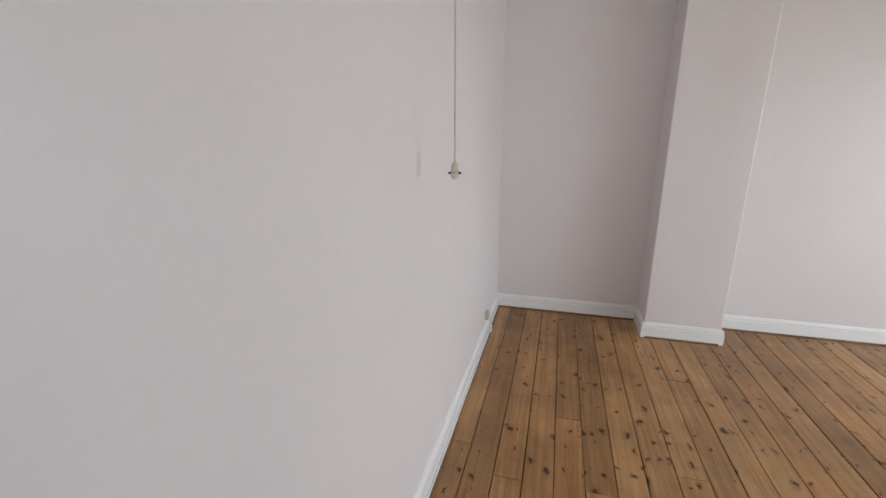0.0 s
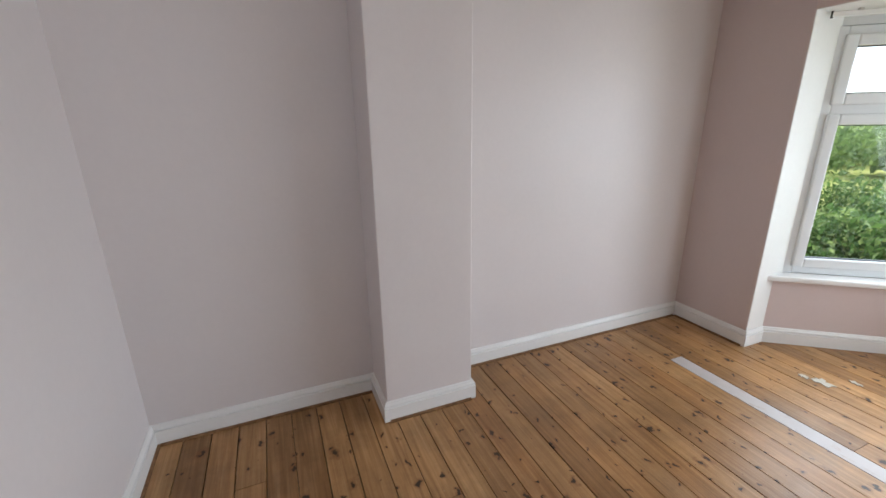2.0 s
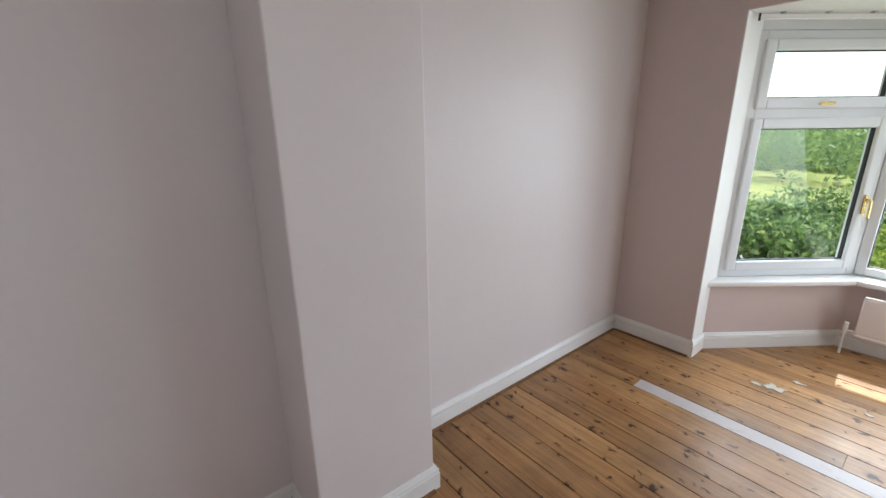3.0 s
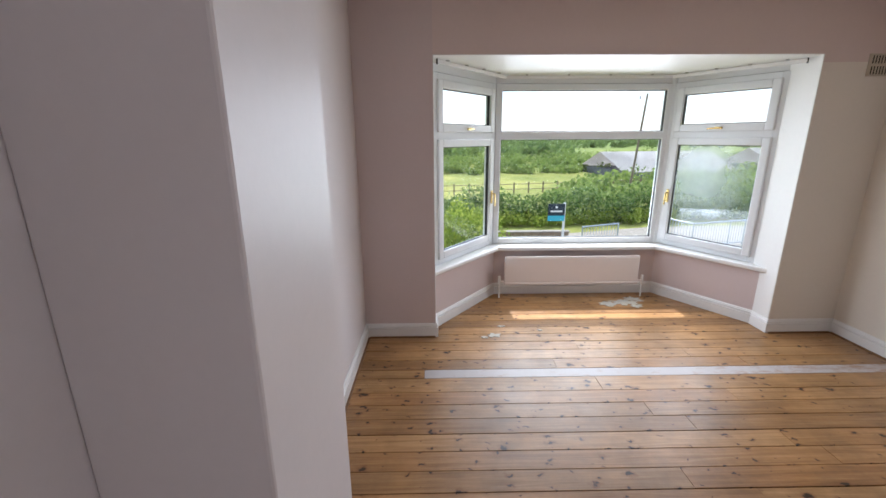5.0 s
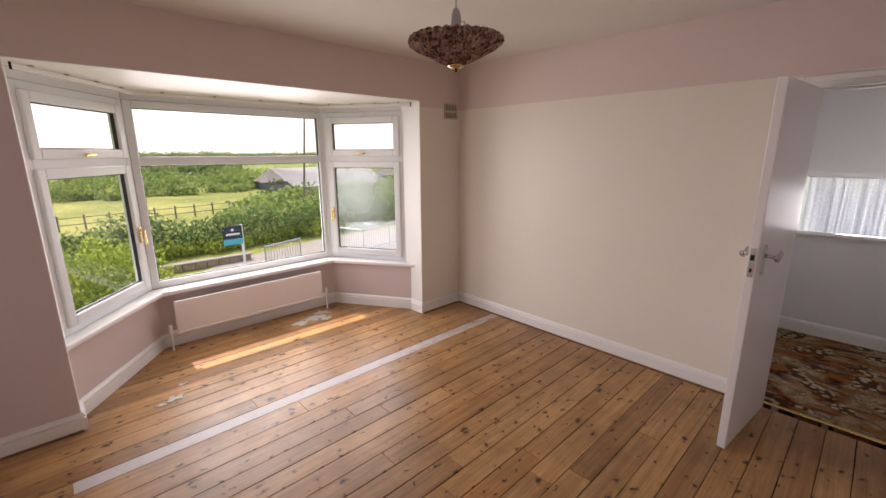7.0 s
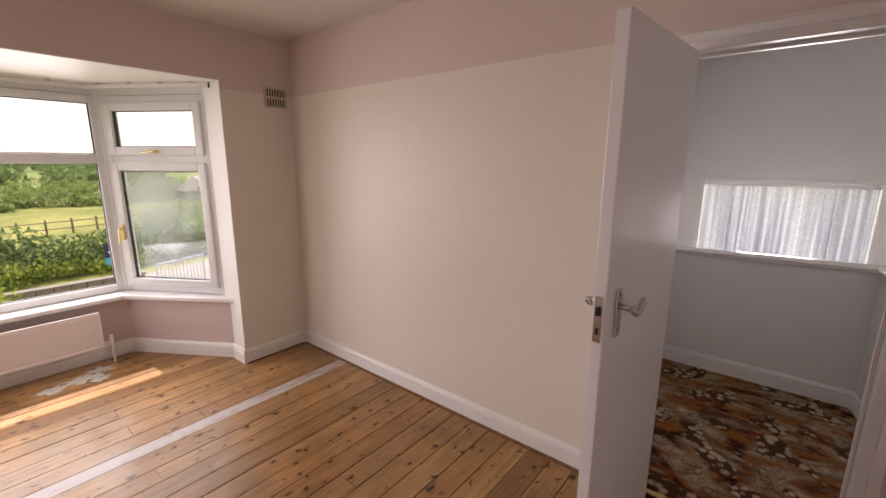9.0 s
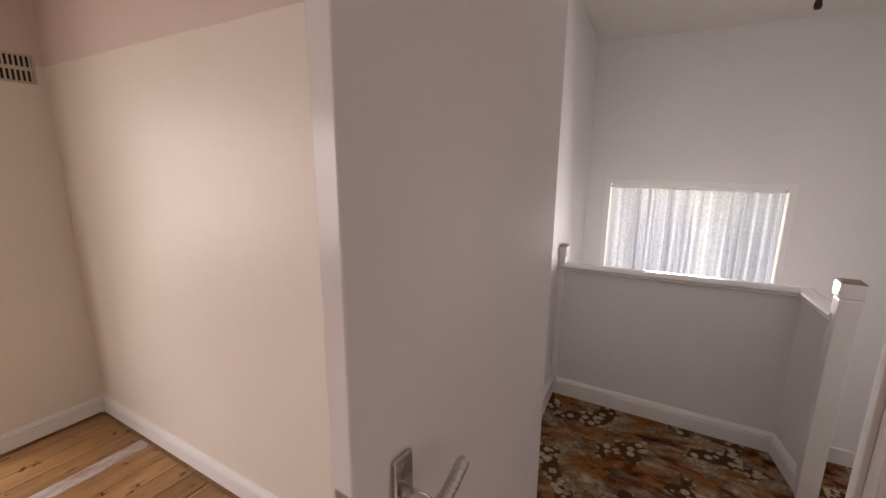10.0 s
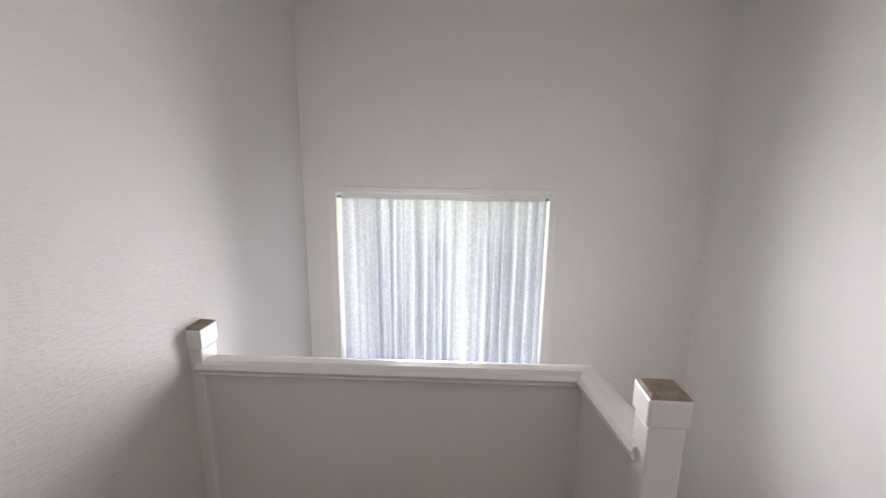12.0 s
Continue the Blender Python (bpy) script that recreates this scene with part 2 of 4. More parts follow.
def sheer(name, lace=True):
    """Net curtain: partly open weave, thread that lets light through."""
    m = bpy.data.materials.new(name)
    m.use_nodes = True
    nt = m.node_tree
    nt.nodes.remove(nt.nodes["Principled BSDF"])
    out = nt.nodes["Material Output"]
    p = position(nt)
    d, t, tr = (nt.nodes.new("ShaderNodeBsdf" + k) for k in ("Diffuse", "Translucent", "Transparent"))
    d.inputs[0].default_value = (0.80, 0.85, 0.95, 1)
    t.inputs[0].default_value = (0.86, 0.89, 0.95, 1)
    cloth = nt.nodes.new("ShaderNodeMixShader")
    cloth.inputs[0].default_value = 0.6
    nt.links.new(d.outputs[0], cloth.inputs[1])
    nt.links.new(t.outputs[0], cloth.inputs[2])
    vo = node(nt, "ShaderNodeTexVoronoi", Scale=26.0)
    vo.feature = "DISTANCE_TO_EDGE"
    nt.links.new(p, vo.inputs["Vector"])
    # upright pale and dark streaks paint the shading of the gathers into the cloth
    fold_shade = ramp(nt, noise_tex(nt, scaled(nt, p, (26, 1, 0.35)), 1.0, 4, 0.6), [(0.36, (0.40, 0.40, 0.47)), (0.5, (0.66, 0.66, 0.72)), (0.64, (0.97, 0.96, 1.0))])
    nt.links.new(fold_shade, t.inputs[0])
    weave = grey(nt, vo.outputs["Distance"], 0.04, 0.10, 0.99, 0.86)
    mx = nt.nodes.new("ShaderNodeMixShader")
    nt.links.new(weave, mx.inputs[0])
    nt.links.new(tr.outputs[0], mx.inputs[1])
    nt.links.new(cloth.outputs[0], mx.inputs[2])
    nt.links.new(mx.outputs[0], out.inputs[0])
    return m


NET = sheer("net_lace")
m, nt, b = material("floral_curtain_cloth", 0.9, spec=0.1)
p = position(nt)
c = ramp(nt, noise_tex(nt, p, 17, 4, 0.6, 1.0), [(0.40, (0.16, 0.11, 0.08)), (0.46, (0.42, 0.34, 0.24)), (0.52, (0.66, 0.60, 0.47)), (0.66, (0.60, 0.52, 0.40)), (0.72, (0.28, 0.2, 0.14))])
nt.links.new(c, b.inputs["Base Color"])
CURTAIN = m


def glass_mat(name, misted=False):
    """Window pane: clear with a reflection; the misted one has a milky bloom between its panes."""
    m = bpy.data.materials.new(name)
    m.use_nodes = True
    nt = m.node_tree
    nt.nodes.remove(nt.nodes["Principled BSDF"])
    out = nt.nodes["Material Output"]
    tr, gl = nt.nodes.new("ShaderNodeBsdfTransparent"), nt.nodes.new("ShaderNodeBsdfGlossy")
    tr.inputs[0].default_value = (0.93, 0.96, 0.94, 1)
    gl.inputs["Roughness"].default_value = 0.02
    fr = nt.nodes.new("ShaderNodeLayerWeight")
    fr.inputs[0].default_value = 0.5
    gloss = math_node(nt, "ADD", math_node(nt, "MULTIPLY", math_node(nt, "POWER", fr.outputs["Facing"], 5.0), 0.6), 0.025)
    mx = nt.nodes.new("ShaderNodeMixShader")
    nt.links.new(gloss, mx.inputs[0])
    nt.links.new(tr.outputs[0], mx.inputs[1])
    nt.links.new(gl.outputs[0], mx.inputs[2])
    last = mx.outputs[0]
    if misted:
        p = position(nt)
        tl = nt.nodes.new("ShaderNodeBsdfTranslucent")
        tl.inputs[0].default_value = (0.85, 0.9, 0.95, 1)
        vd = nt.nodes.new("ShaderNodeVectorMath")
        vd.operation = "DISTANCE"
        nt.links.new(p, vd.inputs[0])
        vd.inputs[1].default_value = (3.72, 0.40, 1.20)
        f = math_node(nt, "ADD", vd.outputs["Value"], math_node(nt, "MULTIPLY", noise_tex(nt, p, 5, 4, 0.6), 0.25))
        fac = grey(nt, f, 0.16, 0.55, 0.42, 0.06)
        m2 = nt.nodes.new("ShaderNodeMixShader")
        nt.links.new(fac, m2.inputs[0])
        nt.links.new(last, m2.inputs[1])
        nt.links.new(tl.outputs[0], m2.inputs[2])
        last = m2.outputs[0]
    nt.links.new(last, out.inputs[0])
    return m


GLASS, MISTED = glass_mat("window_glass"), glass_mat("misted_window_glass", True)


def leafy(name, dark, mid, light, scale=3.0):
    m, nt, b = material(name, 0.6, spec=0.25)
    p = position(nt)
    isl = nt.nodes.new("ShaderNodeNewGeometry").outputs["Random Per Island"]
    c = ramp(nt, isl, [(0.0, dark), (0.55, mid), (1.0, light)])
    c = mix(nt, 0.6, c, ramp(nt, noise_tex(nt, p, scale * 0.25, 4), [(0.3, (0.55, 0.6, 0.5)), (0.7, (1.25, 1.2, 0.9))]), "MULTIPLY")
    nt.links.new(c, b.inputs["Base Color"])
    b.inputs["Transmission Weight"].default_value = 0.0
    t = nt.nodes.new("ShaderNodeBsdfTranslucent")
    nt.links.new(c, t.inputs[0])
    mx = nt.nodes.new("ShaderNodeMixShader")
    mx.inputs[0].default_value = 0.4
    nt.links.new(b.outputs[0], mx.inputs[1])
    nt.links.new(t.outputs[0], mx.inputs[2])
    nt.links.new(mx.outputs[0], nt.nodes["Material Output"].inputs[0])
    return m


HEDGE = leafy("hedge_leaves", (0.07, 0.13, 0.04), (0.16, 0.26, 0.08), (0.40, 0.48, 0.20))
SHRUB = leafy("bright_shrub_leaves", (0.14, 0.21, 0.03), (0.28, 0.38, 0.06), (0.52, 0.58, 0.14))
SCRUB = leafy("scrub_leaves", (0.15, 0.22, 0.07), (0.24, 0.33, 0.10), (0.38, 0.46, 0.16), 1.2)
# far foliage, lightened so that its colour holds the haze of the air
HAZED_TREES = leafy("hazed_woodland_leaves", (0.16, 0.23, 0.10), (0.22, 0.31, 0.12), (0.31, 0.40, 0.16), 0.6)


def ground_mat():
    m, nt, b = material("meadow_grass", 0.9, spec=0.1)
    p = position(nt)
    sep = nt.nodes.new("ShaderNodeSeparateXYZ")
    nt.links.new(p, sep.inputs[0])
    g = ramp(nt, noise_tex(nt, p, 0.13, 6, 0.65), [(0.3, (0.13, 0.18, 0.05)), (0.5, (0.25, 0.27, 0.07)), (0.7, (0.40, 0.38, 0.12))])
    g = mix(nt, 0.6, g, grey(nt, noise_tex(nt, p, 1.6, 5, 0.7), 0.3, 0.7, 0.6, 1.15), "MULTIPLY")
    far = ramp(nt, noise_tex(nt, p, 0.012, 5, 0.6), [(0.35, (0.10, 0.17, 0.05)), (0.5, (0.22, 0.28, 0.08)), (0.65, (0.14, 0.2, 0.07))])
    nt.links.new(mix(nt, grey(nt, math_node(nt, "DIVIDE", sep.outputs[0], 400.0), 0.18, 0.5), g, far), b.inputs["Base Color"])
    bump(nt, b, noise_tex(nt, p, 5, 5), 0.5, 0.1)
    return m


GRASS = ground_mat()


def rough_mat(name, a, c, scale=30, rough=0.9, relief=0.4):
    m, nt, b = material(name, rough, spec=0.3)
    p = position(nt)
    col = mix(nt, grey(nt, noise_tex(nt, p, scale, 5, 0.65), 0.3, 0.7), a, c)
    col = mix(nt, 0.5, col, grey(nt, noise_tex(nt, p, scale * 0.07, 3), 0.3, 0.7, 0.7, 1.1), "MULTIPLY")
    nt.links.new(col, b.inputs["Base Color"])
    bump(nt, b, noise_tex(nt, p, scale * 2, 4), relief, 0.01)
    return m


ASPHALT = rough_mat("pale_road", (0.27, 0.24, 0.21), (0.38, 0.34, 0.30), 40)
STONE = rough_mat("wall_stone", (0.26, 0.19, 0.13), (0.42, 0.33, 0.24), 9)
ROOFING = rough_mat("grey_roof_sheet", (0.60, 0.57, 0.56), (0.78, 0.74, 0.72), 2, 0.6)
SHED = rough_mat("dark_cladding", (0.10, 0.11, 0.13), (0.2, 0.21, 0.23), 3)
TIMBER = rough_mat("weathered_timber", (0.16, 0.13, 0.09), (0.28, 0.23, 0.17), 14)
BARK = rough_mat("bark", (0.07, 0.05, 0.035), (0.14, 0.1, 0.07), 12)
SIGNDARK = painted("sign_navy", (0.015, 0.03, 0.05), 0.4)
SIGNBLUE = painted("sign_cyan", (0.05, 0.42, 0.55), 0.4)
SIGNWHITE = painted("sign_white", (0.8, 0.8, 0.8), 0.4)


# ---- mesh helpers ----
def part(name, bm, mat, parent=None, label="", smooth=False):
    """Links a bmesh as one mesh object, under a thing or a part if given."""
    me = bpy.data.meshes.new(name)
    bmesh.ops.recalc_face_normals(bm, faces=bm.faces)
    bm.to_mesh(me)
    bm.free()
    if mat:
        me.materials.append(mat)
    if smooth:
        for f in me.polygons:
            f.use_smooth = True
    ob = new(name, me)
    if parent:
        ob.parent = parent
    if label:
        ob["label"] = label
    return ob


def add_box(bm, lo, hi, bevel=0.0, m=None, segs=2):
    lo, hi = Vector(lo), Vector(hi)
    r = bmesh.ops.create_cube(bm, size=1.0)
    c, s = (lo + hi) / 2, hi - lo
    for v in r["verts"]:
        v.co = Vector((v.co.x * s.x, v.co.y * s.y, v.co.z * s.z)) + c
    verts = r["verts"]
    if bevel:
        edges = {e for v in verts for e in v.link_edges}
        res = bmesh.ops.bevel(bm, geom=list(edges), offset=bevel, segments=segs, affect="EDGES", profile=0.5)
        verts = list({v for f in res["faces"] for v in f.verts} | {v for v in verts if v.is_valid})
    if m:
        bmesh.ops.transform(bm, matrix=m, verts=verts)
    return bm


def box(lo, hi, bevel=0.0, m=None):
    return add_box(bmesh.new(), lo, hi, bevel, m)


def prism(pts, z0, z1):
    """An upright block over a plan polygon."""
    bm = bmesh.new()
    lo = [bm.verts.new((x, y, z0)) for x, y in pts]
    hi = [bm.verts.new((x, y, z1)) for x, y in pts]
    bm.faces.new(lo[::-1])
    bm.faces.new(hi)
    for i in range(len(pts)):
        j = (i + 1) % len(pts)
        bm.faces.new((lo[i], lo[j], hi[j], hi[i]))
    return bm


def add_rod(bm, a, c, r, n=10, r2=None):
    a, c = Vector(a), Vector(c)
    d = c - a
    q = d.to_track_quat("Z", "Y").to_matrix().to_4x4()
    bmesh.ops.create_cone(bm, cap_ends=True, segments=n, radius1=r, radius2=r if r2 is None else r2, depth=d.length, matrix=Matrix.Translation((a + c) / 2) @ q)
    return bm


def rod(a, c, r, n=10, r2=None):
    return add_rod(bmesh.new(), a, c, r, n, r2)


def lathe(profile, n=24):
    """A turned body from (radius, z) rows."""
    bm = bmesh.new()
    rings = [[bm.verts.new((r * math.cos(2 * math.pi * k / n), r * math.sin(2 * math.pi * k / n), z)) for k in range(n)] for r, z in profile]
    for a, c in zip(rings, rings[1:]):
        for k in range(n):
            bm.faces.new((a[k], a[(k + 1) % n], c[(k + 1) % n], c[k]))
    bm.faces.new(rings[0][::-1])
    bm.faces.new(rings[-1])
    return bm


def moulding(a, c, profile, up=Vector((0, 0, 1)), cut_a=0.0, cut_c=0.0):
    """A length of moulding from a to c: profile rows (out, up); out is to the left of the run. cuts: mitre slopes."""
    a, c = Vector(a), Vector(c)
    d = (c - a).normalized()
    out = up.cross(d)
    bm = bmesh.new()
    ra = [bm.verts.new(a + out * o + up * u + d * o * cut_a) for o, u in profile]
    rc = [bm.verts.new(c + out * o + up * u - d * o * cut_c) for o, u in profile]
    n = len(profile)
    for i in range(n):
        j = (i + 1) % n
        bm.faces.new((ra[i], ra[j], rc[j], rc[i]))
    bm.faces.new(ra[::-1])
    bm.faces.new(rc)
    return bm


def structure(ob, label, category):
    return tagged(ob, label, category, kind="structure")


def thing(name, label, category, at=(0, 0, 0), group=""):
    ob = new(name)
    ob.location = at
    return tagged(ob, label, category, group)


# ---- plan ----
XL, XW, YF, YD, ZC = -0.455, 3.025, 3.268, -0.382, 2.362      # left wall, window wall, chimney wall, door wall, ceiling
BY0, BY1, BZ = 0.13, 2.735, 2.022                            # bay opening
YDB = -0.48                                                # landing side of the door wall
DX0, DX1, DZ = -0.285, 0.422, 1.912                        # bedroom doorway
LX0, LYF = -1.33, -3.065                                    # landing: stair side wall, window wall
LZC = 2.42


def left_wall_x(y):
    """Landing's left wall: nearly square by the stairs, splayed round the second doorway."""
    if y > -1.345:
        return 0.6856 - 0.272 * (y + 1.345)
    return 0.632 + 0.062 * (-0.48 - y)


# bay, inner face of the wall below the sill and of the window frames
WIN = [(3.27, BY0), (4.0, 0.575), (4.0, 2.176), (3.27, BY1)]
LOW = [(3.19, BY0), (3.93, 0.60), (3.93, 2.17), (3.19, BY1)]

# walls of the bedroom
structure(part("wall_west", box((XL - 0.12, YDB, -0.3), (XL, YF + 0.15, ZC)), WALL), "off-white painted bedroom wall with a pinker band on top", "wall")
structure(part("wall_north", box((XL, YF, -0.3), (XW + 0.28, YF + 0.15, ZC)), WALL), "pale pink painted chimney wall", "wall")
structure(part("chimney_breast", box((0.63, 2.982, -0.2), (1.11, YF, ZC), 0.006), WALL), "narrow painted chimney breast between two alcoves", "chimney breast")
structure(part("wall_east_pier", box((XW, BY1, -0.3), (XW + 0.28, YF, ZC)), WALL_BAY), "pink painted pier beside the bay", "wall")
bm = bmesh.new()
add_box(bm, (XW, YD, -0.3), (XW + 0.28, BY0, ZC))
add_box(bm, (XW, BY0, BZ), (XW + 0.28, BY1, ZC))
structure(part("wall_east", bm, WALL_BAND), "pink painted window wall with a wide bay opening", "wall")
bm = bmesh.new()
add_box(bm, (DX1, YDB, -0.3), (XW + 0.28, YD, ZC))
add_box(bm, (XL, YDB, -0.3), (DX0, YD, ZC))
add_box(bm, (DX0, YDB, DZ), (DX1, YD, ZC))
structure(part("wall_south", bm, WALL_BAND), "cream painted bedroom wall with a doorway and pinker upper band", "wall")
structure(part("ceiling", box((XL - 0.12, YDB, ZC), (XW + 0.28, YF + 0.15, ZC + 0.12)), CEIL), "plain off-white plaster ceiling", "ceiling")

# reveals of the bay opening: white lining boards at both jambs and the soffit over the bay
for y0, y1 in ((BY0 - 0.001, BY0 + 0.004), (BY1 - 0.004, BY1 + 0.001)):
    structure(part("bay_jamb", box((XW + 0.003, y0, 0.0), (XW + 0.31, y1, BZ)), WHITE_WALL), "white painted side reveal of the bay", "reveal")
structure(part("bay_soffit", prism([(XW + 0.003, BY0), (3.3, BY0), (4.15, 0.52), (4.15, 2.25), (3.3, BY1), (XW + 0.003, BY1)], BZ - 0.004, BZ + 0.06), WHITE_WALL), "white soffit over the bay window", "ceiling")

# low walls of the bay
OUT = [(3.305, BY0 - 0.16), (4.18, 0.46), (4.18, 2.31), (3.305, BY1 + 0.16)]
for i, nm in enumerate(("bay_wall_right", "bay_wall_front", "bay_wall_left")):
    structure(part("bay_wall", prism([LOW[i], LOW[i + 1], OUT[i + 1], OUT[i]], -0.3, 0.45), WALL_BAY), "pink painted low wall under the bay window", "wall")
# roof over the bay, out of view; overhang deepened to trim the sun patch
structure(part("bay_roof", prism([(3.31, BY0 - 0.9), (4.95, -0.1), (4.95, 2.8), (3.31, BY1 + 1.0)], BZ + 0.062, BZ + 0.24), RENDER), "rendered head and roof of the bay with an added unseen overhang", "roof")

# window sill boards
SN = [(3.13, BY0 + 0.004), (3.86, 0.635), (3.86, 2.135), (3.13, BY1 - 0.004)]
SB = [(3.30, BY0 + 0.004), (4.10, 0.545), (4.10, 2.225), (3.30, BY1 - 0.004)]
sill = thing("window_sill", "white painted sill board along the bay window", "window sill", (3.9, 1.4, 0.45))
for i in range(3):
    bm = prism([SN[i], SN[i + 1], SB[i + 1], SB[i]], 0.452, 0.490)
    top = [e for e in bm.edges if abs((e.verts[0].co.xy - Vector(SN[i])).length + (e.verts[1].co.xy - Vector(SN[i + 1])).length) < 1e-4 or abs((e.verts[1].co.xy - Vector(SN[i])).length + (e.verts[0].co.xy - Vector(SN[i + 1])).length) < 1e-4]
    bmesh.ops.bevel(bm, geom=top, offset=0.012, segments=3, affect="EDGES", profile=0.5)
    ob = part("sill_board", bm, GLOSS, sill)
    ob.matrix_parent_inverse = Matrix.Translation((-3.9, -1.4, -0.45))


# ---- windows ----
def frame_ring(w0, w1, z0, z1, t, d0, d1, bevel=0.006):
    """Four mitred-looking bars round an opening, in local x (along), y (depth), z."""
    bm = bmesh.new()
    add_box(bm, (w0, d0, z0), (w0 + t, d1, z1), bevel)
    add_box(bm, (w1 - t, d0, z0), (w1, d1, z1), bevel)
    add_box(bm, (w0 + t - 0.002, d0 + 0.001, z0), (w1 - t + 0.002, d1 - 0.001, z0 + t), bevel)
    add_box(bm, (w0 + t - 0.002, d0 + 0.001, z1 - t), (w1 - t + 0.002, d1 - 0.001, z1), bevel)
    return bm


def pane(parent, w0, w1, z0, z1, d, mat):
    ob = part("pane", box((w0, d, z0), (w1, d + 0.006, z1)), mat, parent)
    ob.visible_shadow = False
    part("gasket", frame_ring(w0 - 0.001, w1 + 0.001, z0 - 0.001, z1 + 0.001, 0.006, d - 0.012, d + 0.012, 0), GASKET, parent)
    return ob


ZS, ZT = 0.492, 1.955    # window foot and head
TRANSOM = 1.51


def bay_light(number, a, c, mat, casement, hinge_right=False):
    """One facet of the bay: outer frame, transom, upper and lower lights."""
    a, c = Vector((*a, 0)), Vector((*c, 0))
    w = (c - a).length
    d = (c - a).normalized()
    ob = new("window_%d" % number)
    ob.matrix_world = Matrix.Translation(a) @ Matrix(((d.x, -d.y, 0, 0), (d.y, d.x, 0, 0), (0, 0, 1, 0), (0, 0, 0, 1)))
    tagged(ob, "white uPVC bay window light with brass handles" if casement else "large fixed white uPVC bay window light", "window", kind="structure")
    out = part("window_frame", frame_ring(0.0, w, ZS, ZT, 0.055, 0, 0.07), UPVC, ob)
    part("transom", box((0.053, 0.001, TRANSOM - 0.035), (w - 0.053, 0.069, TRANSOM + 0.035), 0.006), UPVC, ob)
    part("head_board", box((0.0, 0.008, ZT + 0.002), (w, 0.06, BZ - 0.006), 0.003), UPVC, ob)
    if casement:
        for z0, z1, kind in ((ZS + 0.045, TRANSOM - 0.025, "casement"), (TRANSOM + 0.025, ZT - 0.045, "vent")):
            sash = part(kind, frame_ring(0.042, w - 0.042, z0, z1, 0.062, -0.018, 0.05, 0.009), UPVC, ob)
            pane(sash, 0.104, w - 0.104, z0 + 0.062, z1 - 0.062, 0.015, mat if kind == "casement" else GLASS)
            if kind == "vent":
                s = part("handle_base", box((w / 2 - 0.03, -0.026, z0 + 0.018), (w / 2 + 0.03, -0.016, z0 + 0.038), 0.003), BRASS, sash)
                part("lever", add_rod(rod((w / 2 + 0.02, -0.05, z0 + 0.028), (w / 2 - 0.075, -0.055, z0 + 0.022), 0.007), (w / 2 + 0.02, -0.02, z0 + 0.028), (w / 2 + 0.02, -0.05, z0 + 0.028), 0.007), BRASS, s)
            else:
                x = w - 0.073 if hinge_right else 0.073
                s = part("handle_base", box((x - 0.012, -0.028, 0.90), (x + 0.012, -0.016, 1.02), 0.003), BRASS, sash)
                part("lever", add_rod(rod((x, -0.055, 0.99), (x, -0.06, 0.88), 0.007), (x, -0.02, 0.99), (x, -0.055, 0.99), 0.007), BRASS, s)
    else:
        pane(ob, 0.055, w - 0.055, ZS + 0.055, TRANSOM - 0.035, 0.03, GLASS)
        pane(ob, 0.055, w - 0.055, TRANSOM + 0.035, ZT - 0.055, 0.03, GLASS)
    return ob


# facets run so that local +y points outdoors
bay_light(1, WIN[3], WIN[2], GLASS, True, True)
bay_light(2, WIN[2], WIN[1], GLASS, False)
bay_light(3, WIN[1], WIN[0], MISTED, True)
for x, y, ang in ((4.03, 0.56, 0), (4.03, 2.215, 0)):
    structure(part("window_post", lathe([(0.042, ZS), (0.042, BZ - 0.006)], 20), UPVC), "white corner post between bay lights", "window").location = (x, y, 0)

# curtain track under the soffit
track = thing("curtain_track", "white plastic curtain track bent round the bay", "curtain track", (3.9, 1.4, BZ))
TR = [(3.12, BY0 + 0.03), (3.90, 0.66), (3.90, 2.11), (3.12, BY1 - 0.03)]
for i in range(3):
    a, c = Vector((*TR[i], 0)), Vector((*TR[i + 1], 0))
    d = (c - a).normalized()
    m4 = Matrix(((d.x, -d.y, 0, a.x - 3.9), (d.y, d.x, 0, a.y - 1.4), (0, 0, 1, 0), (0, 0, 0, 1)))
    part("rail", box((0, -0.007, -0.040), ((c - a).length, 0.007, -0.014), 0.003, m4), GLOSS, track)
    n = 4
    for k in range(n):
        part("bracket", box(((k + 0.5) / n * (c - a).length - 0.008, -0.012, -0.016), ((k + 0.5) / n * (c - a).length + 0.008, 0.012, -0.004), 0, m4), FLEX, track)
for x, y in (TR[0], TR[3]):
    part("end_stop", rod((x - 3.9, y - 1.4, -0.045), (x - 3.9, y - 1.4, -0.010), 0.006), DARK, track)

# ---- skirtings ----
SK = [(0, 0), (0.019, 0), (0.019, 0.076), (0.0095, 0.079), (0.0095, 0.083), (0.0175, 0.087), (0.0165, 0.093), (0.011, 0.102), (0.009, 0.107), (0.004, 0.110), (0, 0.110)]
BEAD = [(0.0, 0.0), (0.012, 0.0), (0.010, 0.008), (0.0, 0.011)]


def skirting(a, c, cut_a=1.0, cut_c=1.0, z=0.0, name="baseboard", label="white gloss skirting board with a moulded top"):
    structure(part(name, moulding((*a, z + 0.004), (*c, z + 0.004), SK, cut_a=cut_a, cut_c=cut_c), GLOSS), label, "skirting board")


